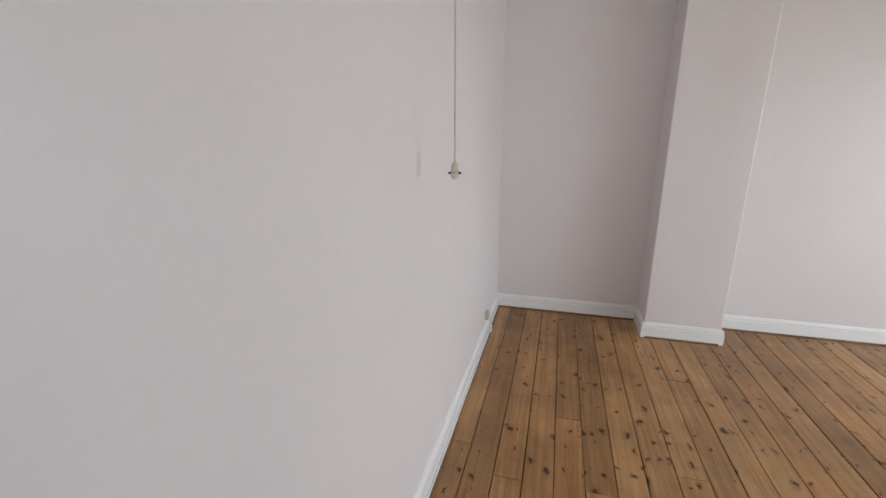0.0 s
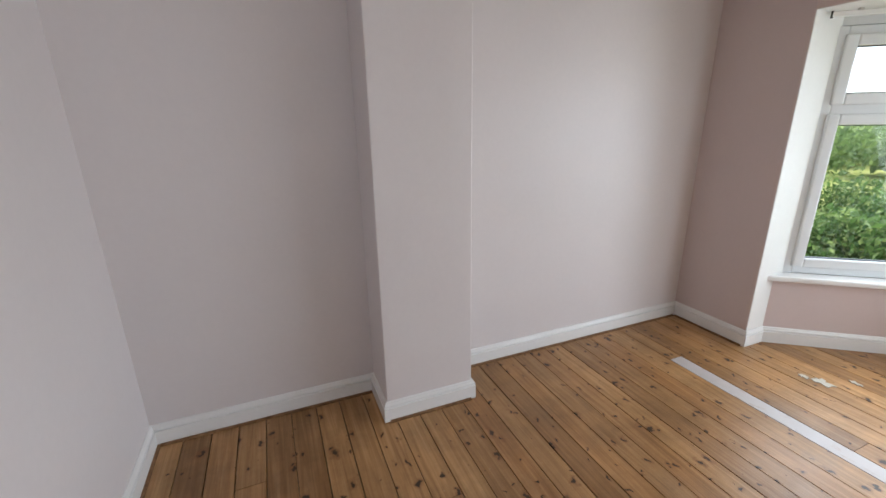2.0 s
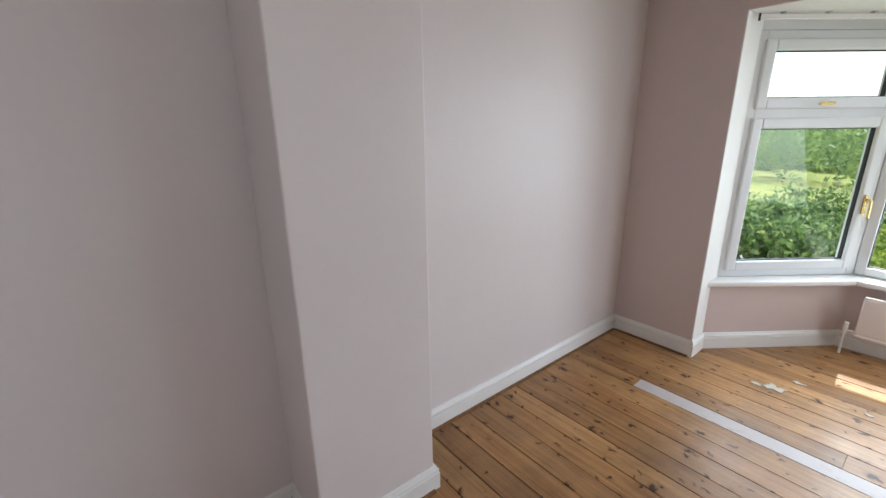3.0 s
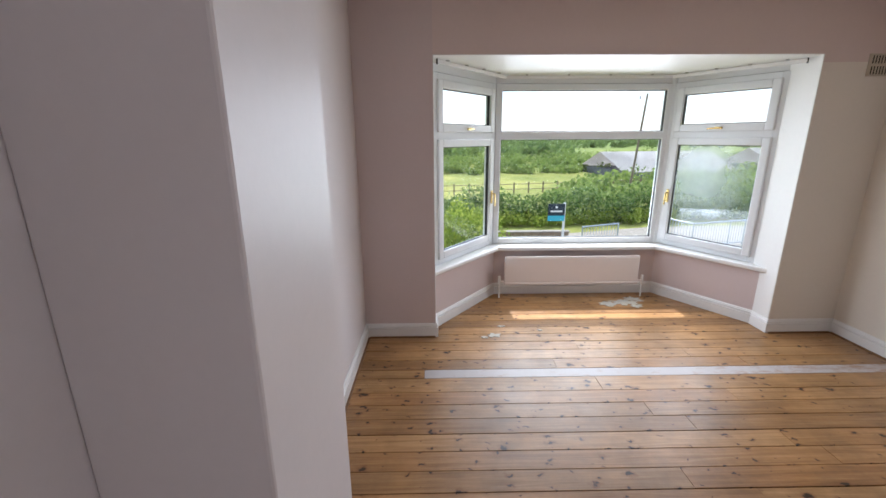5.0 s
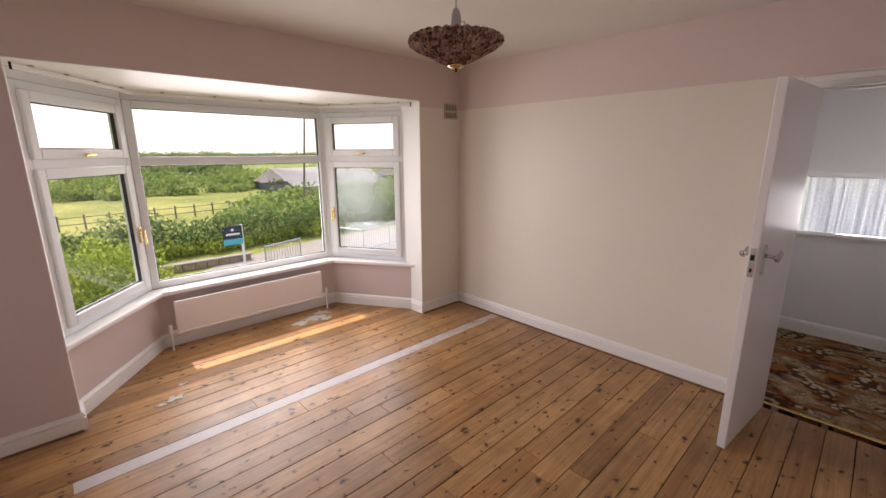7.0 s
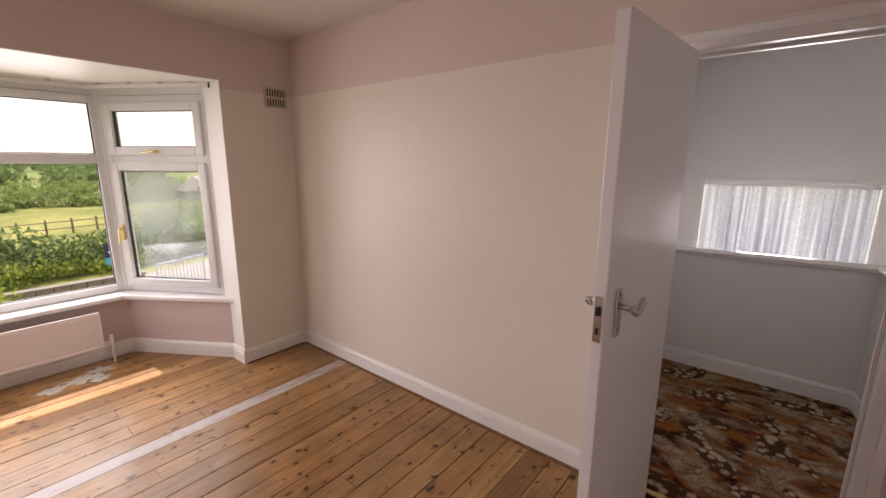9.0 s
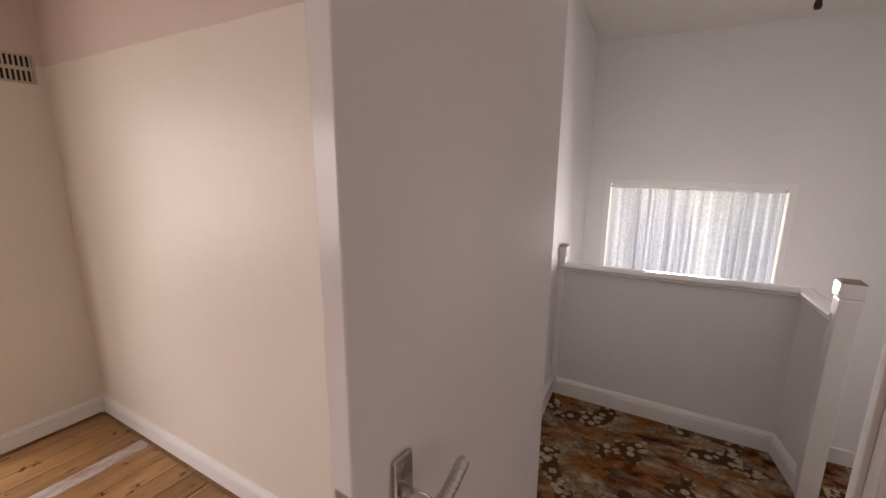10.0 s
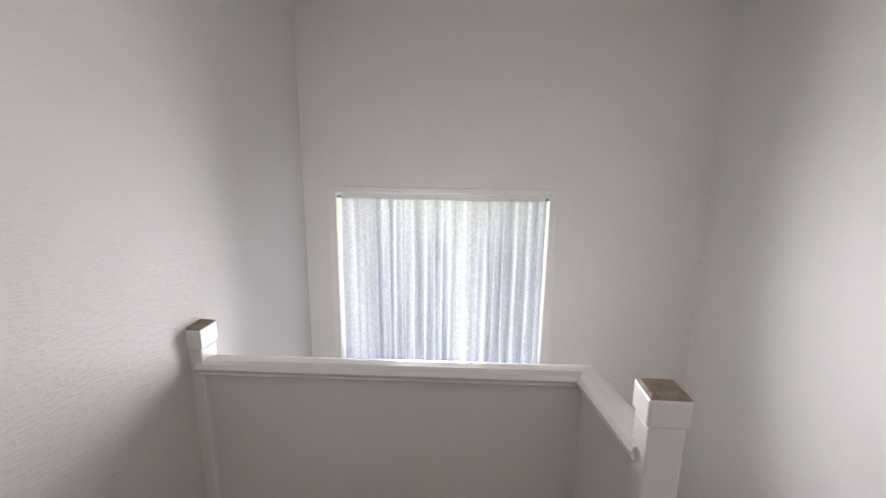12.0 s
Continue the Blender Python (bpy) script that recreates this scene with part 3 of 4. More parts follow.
# run so that the room lies to the left of each length
skirting((XL, YF), (XL, DX0 * 0 + YD))
skirting((0.63, YF), (XL, YF))
skirting((0.63, 2.982), (0.63, YF), -1, 1)
skirting((1.11, 2.982), (0.63, 2.982), -1, -1)
skirting((1.11, YF), (1.11, 2.982), 1, -1)
skirting((XW, YF), (1.11, YF))
skirting((XW, BY1), (XW, YF), -1, 1)
skirting((3.19, BY1 - 0.004), (XW, BY1 - 0.004), 0.4, -1)
skirting(LOW[2], LOW[3], 0.5, 0.4)
skirting(LOW[1], LOW[2], 0.5, 0.5)
skirting(LOW[0], LOW[1], 0.4, 0.5)
skirting((XW, BY0 + 0.004), (3.19, BY0 + 0.004), -1, 0.4)
skirting((XW, YD), (XW, BY0), 1, -1)
skirting((DX1 + 0.07, YD), (XW, YD), 0, 1)
# thin quadrant gap strip at the floor, brown-stained
STAIN = rough_mat("stained_bead", (0.14, 0.07, 0.03), (0.28, 0.15, 0.07), 30, 0.6, 0.1)
for a, c in (((XL + 0.019, YF - 0.02), (XL + 0.019, YD)), ((0.61, YF - 0.019), (XL + 0.03, YF - 0.019)), ((1.10, 2.963), (0.64, 2.963)), ((XW - 0.03, YF - 0.019), (1.13, YF - 0.019)), ((XW - 0.019, BY1 + 0.0), (XW - 0.019, YF - 0.03)), ((XW - 0.019, YD + 0.03), (XW - 0.019, BY0)), ((DX1 + 0.08, YD + 0.019), (XW - 0.03, YD + 0.019))):
    structure(part("trim", moulding((*a, 0.003), (*c, 0.003), BEAD), STAIN), "thin stained bead along the skirting", "trim")

# ---- bedroom doorway and door ----
def casing(x0, x1, ztop, y, face, both=True, name="trim"):
    """Architrave round an opening in a wall across y; face +1 or -1: the side it stands on."""
    w = 0.064
    for lo, hi in (((x0 - w, 0), (x0, ztop + w)), ((x1, 0), (x1 + w, ztop + w)))[:2 if both else 1]:
        bm = bmesh.new()
        add_box(bm, (lo[0], min(y, y + face * 0.014), 0.004), (hi[0], max(y, y + face * 0.014), hi[1]), 0.003)
        add_box(bm, (lo[0] + (0.0 if lo[0] < x0 else 0.030), min(y, y + face * 0.022), 0.004), (hi[0] - (0.030 if lo[0] < x0 else 0.0), max(y, y + face * 0.022), hi[1]), 0.005)
        structure(part(name, bm, GLOSS), "white gloss moulded door architrave", "architrave")
    bm = bmesh.new()
    add_box(bm, (x0, min(y, y + face * 0.014), ztop), (x1, max(y, y + face * 0.014), ztop + w), 0.003)
    add_box(bm, (x0, min(y, y + face * 0.022), ztop + 0.030), (x1, max(y, y + face * 0.022), ztop + w), 0.005)
    structure(part(name, bm, GLOSS), "white gloss moulded door architrave", "architrave")


casing(DX0 + 0.02, DX1 - 0.02, DZ - 0.02, YD, 1)
casing(DX0 + 0.02, DX1 - 0.02, DZ - 0.02, YDB, -1, False)
lining = new("door_lining")
structure(lining, "white gloss lining and stop of the bedroom doorway", "door frame")
part("jamb", box((DX0, YDB, 0), (DX0 + 0.02, YD, DZ), 0.003), GLOSS, lining)
# right jamb and its stop get the darkened paint, shade put into their colour
part("jamb", box((DX1 - 0.02, YDB, 0), (DX1, YD, DZ), 0.003), SHADED_RETURN, lining)
part("head", box((DX0 + 0.02, YDB, DZ - 0.02), (DX1 - 0.02, YD, DZ), 0.002), GLOSS, lining)
part("stop", box((DX0 + 0.02, YDB + 0.03, 0), (DX0 + 0.032, YD - 0.045, DZ - 0.02), 0.002), GLOSS, lining)
part("stop", box((DX1 - 0.032, YDB + 0.03, 0), (DX1 - 0.02, YD - 0.045, DZ - 0.02), 0.004), SHADED_RETURN, lining)
part("stop", box((DX0 + 0.032, YDB + 0.03, DZ - 0.032), (DX1 - 0.032, YD - 0.045, DZ - 0.02), 0.002), GLOSS, lining)


def lever_set(door, x, z, side, mat=CHROME):
    """Long plate with a scrolled lever; side +1 or -1: the face of the leaf it is on."""
    t = 0.0205
    y0, y1 = sorted((side * t, side * (t + 0.008)))
    pl = part("handle_plate", box((x - 0.020, y0, z - 0.10), (x + 0.020, y1, z + 0.055), 0.004), mat, door, "chrome lever handle on a long plate")
    bm = bmesh.new()
    yy = side * (t + 0.05)
    add_rod(bm, (x, side * t, z), (x, yy, z), 0.010, 14)
    pts = [(x + 0.006 - 0.088 * u, z - 0.034 * math.sin(u * 2.8) * (1 - u) + 0.010 * u ** 4) for u in (k / 12 for k in range(13))]
    for (xa, za), (xb, zb) in zip(pts, pts[1:]):
        add_rod(bm, (xa, yy, za), (xb, yy, zb), 0.0105, 12, 0.010)
    for xa, za in pts:
        bmesh.ops.create_uvsphere(bm, u_segments=10, v_segments=6, radius=0.0106, matrix=Matrix.Translation((xa, yy, za)))
    part("lever", bm, mat, pl, smooth=True)
    for dz in (-0.085, 0.042):
        part("screw", rod((x, side * (t + 0.007), z + dz), (x, side * (t + 0.0095), z + dz), 0.005, 10), STEEL, pl)


def flush_door(name, hinge, free, z0, z1, mat, label, lever_z, hinge_side=-1):
    """A flush leaf hung at hinge with its free edge at free; local x runs along the leaf."""
    hinge, free = Vector((*hinge, 0)), Vector((*free, 0))
    d = (free - hinge).normalized()
    w = (free - hinge).length
    ob = new(name)
    ob.matrix_world = Matrix(((d.x, -d.y, 0, hinge.x), (d.y, d.x, 0, hinge.y), (0, 0, 1, 0), (0, 0, 0, 1)))
    tagged(ob, label, "door", kind="structure")
    part("leaf", box((0, -0.020, z0), (w, 0.020, z1), 0.003), mat, ob)
    for s in (1, -1):
        lever_set(ob, w - 0.085, lever_z, s)
    lk = part("lock_plate", box((w, -0.012, lever_z - 0.10), (w + 0.002, 0.012, lever_z + 0.045), 0.0005), CHROME, ob, "steel lock face in the door edge")
    part("latch", box((w + 0.0015, -0.007, lever_z - 0.015), (w + 0.010, 0.007, lever_z + 0.012), 0.003), DARK, lk)
    part("keyhole", box((w + 0.0015, -0.005, lever_z - 0.075), (w + 0.0025, 0.005, lever_z - 0.055)), DARK, lk)
    for z in (0.25, 1.70):
        y = hinge_side * 0.026
        hg = part("hinge", rod((-0.006, y, z - 0.05), (-0.006, y, z + 0.05), 0.007, 12), GLOSS, ob)
        part("hinge_leaf", box((-0.004, min(y, hinge_side * 0.019), z - 0.05), (0.030, max(y, hinge_side * 0.019) - 0.003, z + 0.05), 0.001), GLOSS, hg)
        for k in range(5):
            part("knuckle", rod((-0.006, y, z - 0.049 + 0.02 * k), (-0.006, y, z - 0.034 + 0.02 * k), 0.0095, 12), GLOSS, hg)
    return ob


flush_door("door_1", (0.366, -0.366), (0.428, 0.252), 0.012, 1.888, DOORPAINT, "white flush bedroom door standing open with chrome levers", 1.07)

# ---- landing ----
structure(part("landing_floor", prism([(LX0, YDB + 0.035), (left_wall_x(YDB), YDB + 0.035), (left_wall_x(-1.345), -1.345), (left_wall_x(-2.0), -2.0), (-0.60, -2.0), (-0.64, -1.72), (LX0, -1.72)], -0.25, 0.003), CARPET), "landing carpet in rust and brown with pale flowers", "carpet")
structure(part("threshold", box((DX0 + 0.021, YDB + 0.020, 0.0), (DX1 - 0.021, YDB + 0.05, 0.009), 0.003), BRASS), "worn metal carpet strip in the doorway", "threshold strip")
# stairs down to the half landing
for k in range(3):
    structure(part("stair_%d" % (k + 1), box((LX0, -1.72 - 0.22 * (k + 1), -0.9), (-0.66, -1.72 - 0.22 * k, -0.193 * (k + 1) + 0.003), 0.01), CARPET), "carpeted step down to the half landing", "stair")
structure(part("half_landing", box((LX0, LYF, -0.9), (left_wall_x(LYF), -2.38, -0.58), 0.0), CARPET), "carpeted half landing under the window", "carpet")
structure(part("stair_void", box((-0.655, -2.38, -0.9), (left_wall_x(-2.1), -2.02, -0.6), 0.0), CARPET), "carpeted floor behind the half wall", "carpet")

bm = bmesh.new()
LW = (-0.575, 0.655, 0.30, 1.375)
add_box(bm, (LX0 - 0.12, LYF - 0.22, -1.2), (LW[0], LYF, LZC))
add_box(bm, (LW[1], LYF - 0.22, -1.2), (1.0, LYF, LZC))
add_box(bm, (LW[0], LYF - 0.22, -1.2), (LW[1], LYF, LW[2]))
add_box(bm, (LW[0], LYF - 0.22, LW[3]), (LW[1], LYF, LZC))
structure(part("wall_landing_window", bm, LANDING), "grey-white stairwell wall with a low window", "wall")
structure(part("wall_stair_side", box((LX0 - 0.12, LYF, -1.2), (LX0, YDB, LZC)), LANDING), "grey-white painted wall beside the stairs", "wall")
structure(part("wall_landing_back", box((LX0, YDB - 0.012, -0.3), (XL - 0.12, YDB + 0.1, LZC)), LANDING), "white painted landing wall beside the bedroom", "wall")
structure(part("landing_ceiling", box((LX0 - 0.12, LYF - 0.22, LZC), (3.3, YDB - 0.001, LZC + 0.12)), CEIL), "plain white landing ceiling", "ceiling")
# landing faces of the bedroom wall
for x0, x1, z0, z1 in ((XL - 0.12, DX0, 0, LZC), (DX1, 0.54, 0, LZC), (DX0, DX1, DZ, LZC)):
    structure(part("wall_landing_door", box((x0, YDB - 0.006, z0), (x1, YDB - 0.0005, z1)), LANDING), "white painted landing wall round the doorway", "wall")

# left wall of the landing with the second doorway
OY0, OY1, OZ = -1.345, -0.658, 1.955


def slant(y0, y1, z0, z1, t0=0.0, t1=0.1):
    return prism([(left_wall_x(y0) + t0, y0), (left_wall_x(y1) + t0, y1), (left_wall_x(y1) + t1, y1), (left_wall_x(y0) + t1, y0)], z0, z1)


structure(part("wall_landing_left", slant(LYF, OY0, -1.2, LZC), PAPER), "white painted textured wallpaper on the landing", "wall")
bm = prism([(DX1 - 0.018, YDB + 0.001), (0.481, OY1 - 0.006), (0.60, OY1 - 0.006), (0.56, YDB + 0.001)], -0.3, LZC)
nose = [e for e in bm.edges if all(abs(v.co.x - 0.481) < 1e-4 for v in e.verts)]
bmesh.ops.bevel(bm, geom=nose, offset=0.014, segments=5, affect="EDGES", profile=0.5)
structure(part("wall_landing_left_end", bm, SHADED_RETURN), "smooth pink-beige return between the two doorways, its shade put into the paint", "wall")
structure(part("wall_landing_left_head", slant(OY0, OY1, OZ, LZC), PAPER), "white painted textured wallpaper over the doorway", "wall")
for y0, y1 in ((OY0 - 0.064, OY0 + 0.012),):
    structure(part("trim", slant(y0, y1, 0.004, OZ + 0.06, -0.018, 0.0), GLOSS), "white gloss architrave of the landing door", "architrave")
    yo = (y0, y0 + 0.03) if y0 < OY0 else (y1 - 0.03, y1)
    structure(part("trim", slant(yo[0] - 0.001, yo[1], 0.004, OZ + 0.061, -0.026, -0.016), GLOSS), "raised outer bead of the architrave", "architrave")
structure(part("trim", slant(OY0 + 0.012, OY1 - 0.008, OZ - 0.012, OZ + 0.06, -0.018, 0.0), GLOSS), "white gloss architrave of the landing door", "architrave")
for y0, y1 in ((OY0, OY0 + 0.014), (OY1 - 0.014, OY1)):
    structure(part("door_lining", slant(y0, y1, 0.0, OZ, 0.001, 0.099), GLOSS), "white lining of the landing doorway", "door frame")
flush_door("door_2", (left_wall_x(-1.32) + 0.105, -1.318), (1.44, -1.25), 0.015, 1.94, DOOR2PAINT, "pale grey-white flush door open into the next room", 1.03, 1)

# skirtings on the landing
structure(part("baseboard", slant(-1.955, OY0 - 0.066, 0.003, 0.105, -0.018, 0.0), GLOSS), "white gloss skirting board on the landing", "skirting board")
structure(part("baseboard", slant(-1.955, OY0 - 0.066, 0.105, 0.122, -0.010, 0.0), GLOSS), "white gloss skirting board on the landing", "skirting board")
structure(part("baseboard", box((LX0, LYF, -0.578), (left_wall_x(LYF), LYF + 0.02, -0.46), 0.004), GLOSS), "white gloss skirting board on the half landing", "skirting board")
structure(part("baseboard", box((LX0, LYF + 0.02, -0.578), (LX0 + 0.02, -2.40, -0.46), 0.004), GLOSS), "white gloss skirting board on the half landing", "skirting board")
structure(part("baseboard", box((LX0, -1.72, 0.003), (LX0 + 0.02, YDB - 0.014, 0.12), 0.004), GLOSS), "white gloss skirting board on the landing", "skirting board")

WORNWOOD = rough_mat("worn_cap_wood", (0.20, 0.15, 0.11), (0.42, 0.36, 0.30), 22, 0.5, 0.15)
# half wall guarding the stairs, with newels and a moulded rail
HW_B, HW_C = (-0.465, -1.99), (-0.525, -1.70)
guard = thing("stair_balustrade", "white boarded half wall with a moulded handrail and newels", "balustrade", (0, -2.0, 0))
guard["kind"] = "structure"
IG = Matrix.Translation((0, 2.0, 0))


def guard_part(name, bm, mat, label=""):
    bmesh.ops.transform(bm, matrix=IG, verts=bm.verts)
    return part(name, bm, mat, guard, label)


guard_part("panel", prism([(left_wall_x(-2.0), -1.995), HW_B, HW_C, (-0.575, -1.71), (-0.525, -2.045), (left_wall_x(-2.0), -2.045)], -0.9, 0.868), LANDING)
RAILP = [(-0.052, 0), (0.018, 0.0), (0.022, 0.005), (0.017, 0.010), (0.026, 0.015), (0.032, 0.026), (0.024, 0.038), (0.004, 0.044), (-0.03, 0.044), (-0.052, 0.036), (-0.058, 0.02)]
guard_part("rail", moulding((left_wall_x(-2.0) - 0.02, -1.995, 0.850), (*HW_B, 0.874), [(-o, u) for o, u in RAILP], cut_c=-0.82), GLOSS)
guard_part("rail", moulding((*HW_B, 0.874), (*HW_C, 0.856), [(-o, u) for o, u in RAILP], cut_a=-0.82), GLOSS)
SKG = [(-o, u) for o, u in SK]
guard_part("skirting", moulding((left_wall_x(-2.0), -1.995, 0.004), (*HW_B, 0.004), SKG, cut_a=-1, cut_c=-0.8), GLOSS)
guard_part("skirting", moulding((*HW_B, 0.004), (*HW_C, 0.004), SKG, cut_a=-0.8), GLOSS)


def newel(cx, cy, z0, lift):
    w = 0.038
    x0, x1 = cx - w, cx + w
    post = guard_part("newel_post", box((x0, cy - w, z0), (x1, cy + w, 0.952 + lift), 0.004), GLOSS)
    cap = add_box(bmesh.new(), (x0 - 0.006, cy - w - 0.006, 0.957 + lift), (x1 + 0.006, cy + w + 0.006, 1.022 + lift), 0.006)
    bmesh.ops.transform(cap, matrix=IG, verts=cap.verts)
    c = part("cap", cap, GLOSS, post)
    neck = add_box(bmesh.new(), (x0 + 0.003, cy - w + 0.003, 0.950 + lift), (x1 - 0.003, cy + w - 0.003, 0.959 + lift))
    bmesh.ops.transform(neck, matrix=IG, verts=neck.verts)
    part("neck", neck, GLOSS, post)
    t = bmesh.new()
    bmesh.ops.create_cone(t, cap_ends=True, segments=4, radius1=0.060, radius2=0.050, depth=0.006, matrix=IG @ Matrix.Translation((cx, cy, 1.0245 + lift)) @ Matrix.Rotation(radians(45), 4, "Z"))
    part("cap_top", t, WORNWOOD, post, "cap top worn to brown wood")


newel(-0.545, -1.69, -0.9, 0.016)
newel(left_wall_x(-2.0) - 0.002, -2.015, -0.3, -0.022)

# landing window with its net curtain
win = new("window_4")
tagged(win, "low stairwell window behind a white net curtain", "window", kind="structure")
win.location = (0.04, LYF - 0.14, 0)
part("window_frame", frame_ring(-0.615, 0.615, 0.30, 1.375, 0.05, -0.04, 0.03), UPVC, win)
ob = part("pane", box((-0.565, -0.008, 0.35), (0.565, -0.002, 1.325)), GLASS, win)
ob.visible_shadow = False
for x0, x1, z0, z1 in ((-0.615, -0.572, 0.30, 1.375), (0.572, 0.615, 0.30, 1.375), (-0.572, 0.572, 1.345, 1.375)):
    part("reveal_board", box((x0, 0.032, z0), (x1, 0.146, z1), 0.003), GLOSS, win)
part("sill", box((-0.60, 0.032, 0.27), (0.60, 0.17, 0.30), 0.006), GLOSS, win)
net = thing("net_curtain", "white gathered lace net curtain on a wire", "curtain", (0.04, LYF - 0.045, 1.318))
bm = bmesh.new()
NX, NZ = 260, 10
grid = []
for i in range(NX + 1):
    u = i / NX
    x = -0.555 + 1.11 * u
    ph = 34 * u + 1.7 * math.sin(9.1 * u) + 0.9 * math.sin(23 * u + 1)
    col = []
    for j in range(NZ + 1):
        v = j / NZ
        amp = 0.010 + 0.022 * min(1, v * 2.5)
        y = amp * math.sin(ph * 3.2) + 0.006 * math.sin(ph * 1.3 + 2 * v)
        col.append(bm.verts.new((x + 0.004 * math.sin(ph * 2 + v), y, -1.0 * v)))
    grid.append(col)
for a, c in zip(grid, grid[1:]):
    for j in range(NZ):
        bm.faces.new((a[j], c[j], c[j + 1], a[j + 1]))
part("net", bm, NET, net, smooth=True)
part("heading", box((-0.555, -0.010, -0.012), (0.555, 0.012, 0.016), 0.004), GLOSS, net)
part("wire", rod((-0.571, 0, 0.0), (0.571, 0, 0.0), 0.004), STEEL, net)
for s in (-1, 1):
    part("hook", box((s * 0.564 - 0.006, 0.0, -0.006), (s * 0.564 + 0.006, 0.028, 0.010), 0.002), STEEL, net)

# ---- next room, seen through the landing door ----
BX = 3.05
structure(part("box_room_floor", prism([(left_wall_x(OY1) + 0.02, YDB - 0.008), (BX, YDB - 0.008), (BX, -2.9), (left_wall_x(-2.9) + 0.102, -2.9), (left_wall_x(OY0) + 0.102, OY0 - 0.02)], -0.2, 0.004), BLUECARPET), "plain blue carpet in the next room", "carpet")
structure(part("box_room_wall_south", box((left_wall_x(-2.9) + 0.1, -3.0, 0), (BX, -2.9, LZC)), LANDING), "white wall of the next room", "wall")
bm = bmesh.new()
add_box(bm, (BX, -3.0, -0.3), (BX + 0.2, YDB, 0.62))
add_box(bm, (BX, -3.0, 1.95), (BX + 0.2, YDB, LZC))
add_box(bm, (BX, -3.0, 0.62), (BX + 0.2, -2.35, 1.95))
add_box(bm, (BX, -1.15, 0.62), (BX + 0.2, YDB, 1.95))
structure(part("box_room_wall_window", bm, LANDING), "white window wall of the next room", "wall")
structure(part("box_room_wall_north", box((left_wall_x(YDB) + 0.1, YDB - 0.012, 0), (BX, YDB - 0.003, LZC)), LANDING), "white wall of the next room", "wall")
win = new("window_5")
tagged(win, "white window of the next room", "window", kind="structure")
win.matrix_world = pose(BX + 0.1, -1.75, 0, 0, 0, -90)
part("window_frame", frame_ring(-0.6, 0.6, 0.62, 1.95, 0.06, -0.03, 0.03), UPVC, win)
part("mullion", box((-0.03, -0.029, 0.67), (0.03, 0.029, 1.90), 0.004), UPVC, win)
ob = part("pane", box((-0.55, -0.004, 0.67), (0.55, 0.004, 1.90)), GLASS, win)
ob.visible_shadow = False
part("sill", box((-0.64, -0.16, 0.585), (0.64, -0.03, 0.62), 0.008), GLOSS, win)
cur = thing("curtain", "cream curtain printed with brown flowers hanging by the window", "curtain", (BX - 0.06, -2.02, 2.0))
bm = bmesh.new()
grid = []
for i in range(61):
    u = i / 60
    grid.append([bm.verts.new((0.022 * math.sin(u * 34) * (0.5 + 0.5 * v), (u - 0.5) * 0.46, -1.42 * v)) for v in (0, 0.3, 0.6, 1)])
for a, c in zip(grid, grid[1:]):
    for j in range(3):
        bm.faces.new((a[j], c[j], c[j + 1], a[j + 1]))
part("drape", bm, CURTAIN, cur, smooth=True)
part("pole", rod((0.02, -0.5, 0.02), (0.02, 1.1, 0.02), 0.012), GLOSS, cur)
structure(part("baseboard", box((BX - 0.02, -2.9, 0.004), (BX, YDB - 0.02, 0.13), 0.004), GLOSS), "white skirting in the next room", "skirting board")


# ---- bedroom things ----
def radiator(y0, y1, z0, z1, x, wall_x, label):
    """Single panel radiator with rolled edges, brackets, valves and tails; faces -x."""
    yc = (y0 + y1) / 2
    ob = thing("radiator", label, "radiator", (x, yc, z0))
    w, h = (y1 - y0) / 2, z1 - z0
    bm = bmesh.new()
    add_box(bm, (0, -w, 0.022), (0.022, w, h), 0.008)
    part("panel", bm, RADP, ob)
    part("lower_seam", box((-0.004, -w, 0.0), (0.026, w, 0.024), 0.008), RADP, ob)
    part("upper_seam", box((0.002, -w + 0.004, h - 0.004), (0.020, w - 0.004, h + 0.012), 0.004), RADP, ob)
    for s in (-0.7, 0.7):
        part("bracket", box((0.022, s * w - 0.02, 0.04), (wall_x - x + 0.002, s * w + 0.02, h - 0.03), 0.002), RADP, ob)
    for s in (-1, 1):
        v = part("valve", rod((0.012, s * w, 0.03), (0.012, s * (w + 0.05), 0.03), 0.010), RADP, ob)
        part("valve_cap", rod((0.012, s * (w + 0.045), 0.02), (0.012, s * (w + 0.045), 0.085), 0.014, 14, 0.012), GLOSS, v)
        part("pipe", rod((0.012, s * (w + 0.045), -z0), (0.012, s * (w + 0.045), 0.03), 0.0075), GLOSS, v)
    return ob


radiator(0.80, 2.08, 0.135, 0.40, 3.80, LOW[1][0], "pale pink painted flat panel radiator under the window")
radiator(-2.55, -1.30, 0.15, 0.50, 2.93, BX, "white panel radiator below the next room's window")

# pull switch with its cord
cord = thing("pull_switch", "cream light pull with a knobbly cord from the ceiling", "light switch", (-0.334, 1.30, ZC))
part("switch_box", lathe([(0.0, 0.0), (0.038, -0.001), (0.036, -0.022), (0.012, -0.034), (0.003, -0.036)], 24), CREAM, cord, smooth=False)
bm = bmesh.new()
add_rod(bm, (0, 0, -0.03), (0, 0, -1.05), 0.0022, 6)
for k in range(200):
    bmesh.ops.create_uvsphere(bm, u_segments=6, v_segments=4, radius=0.0032, matrix=Matrix.Translation((0, 0, -0.04 - 0.00505 * k)))
part("cord", bm, FLEX, cord)
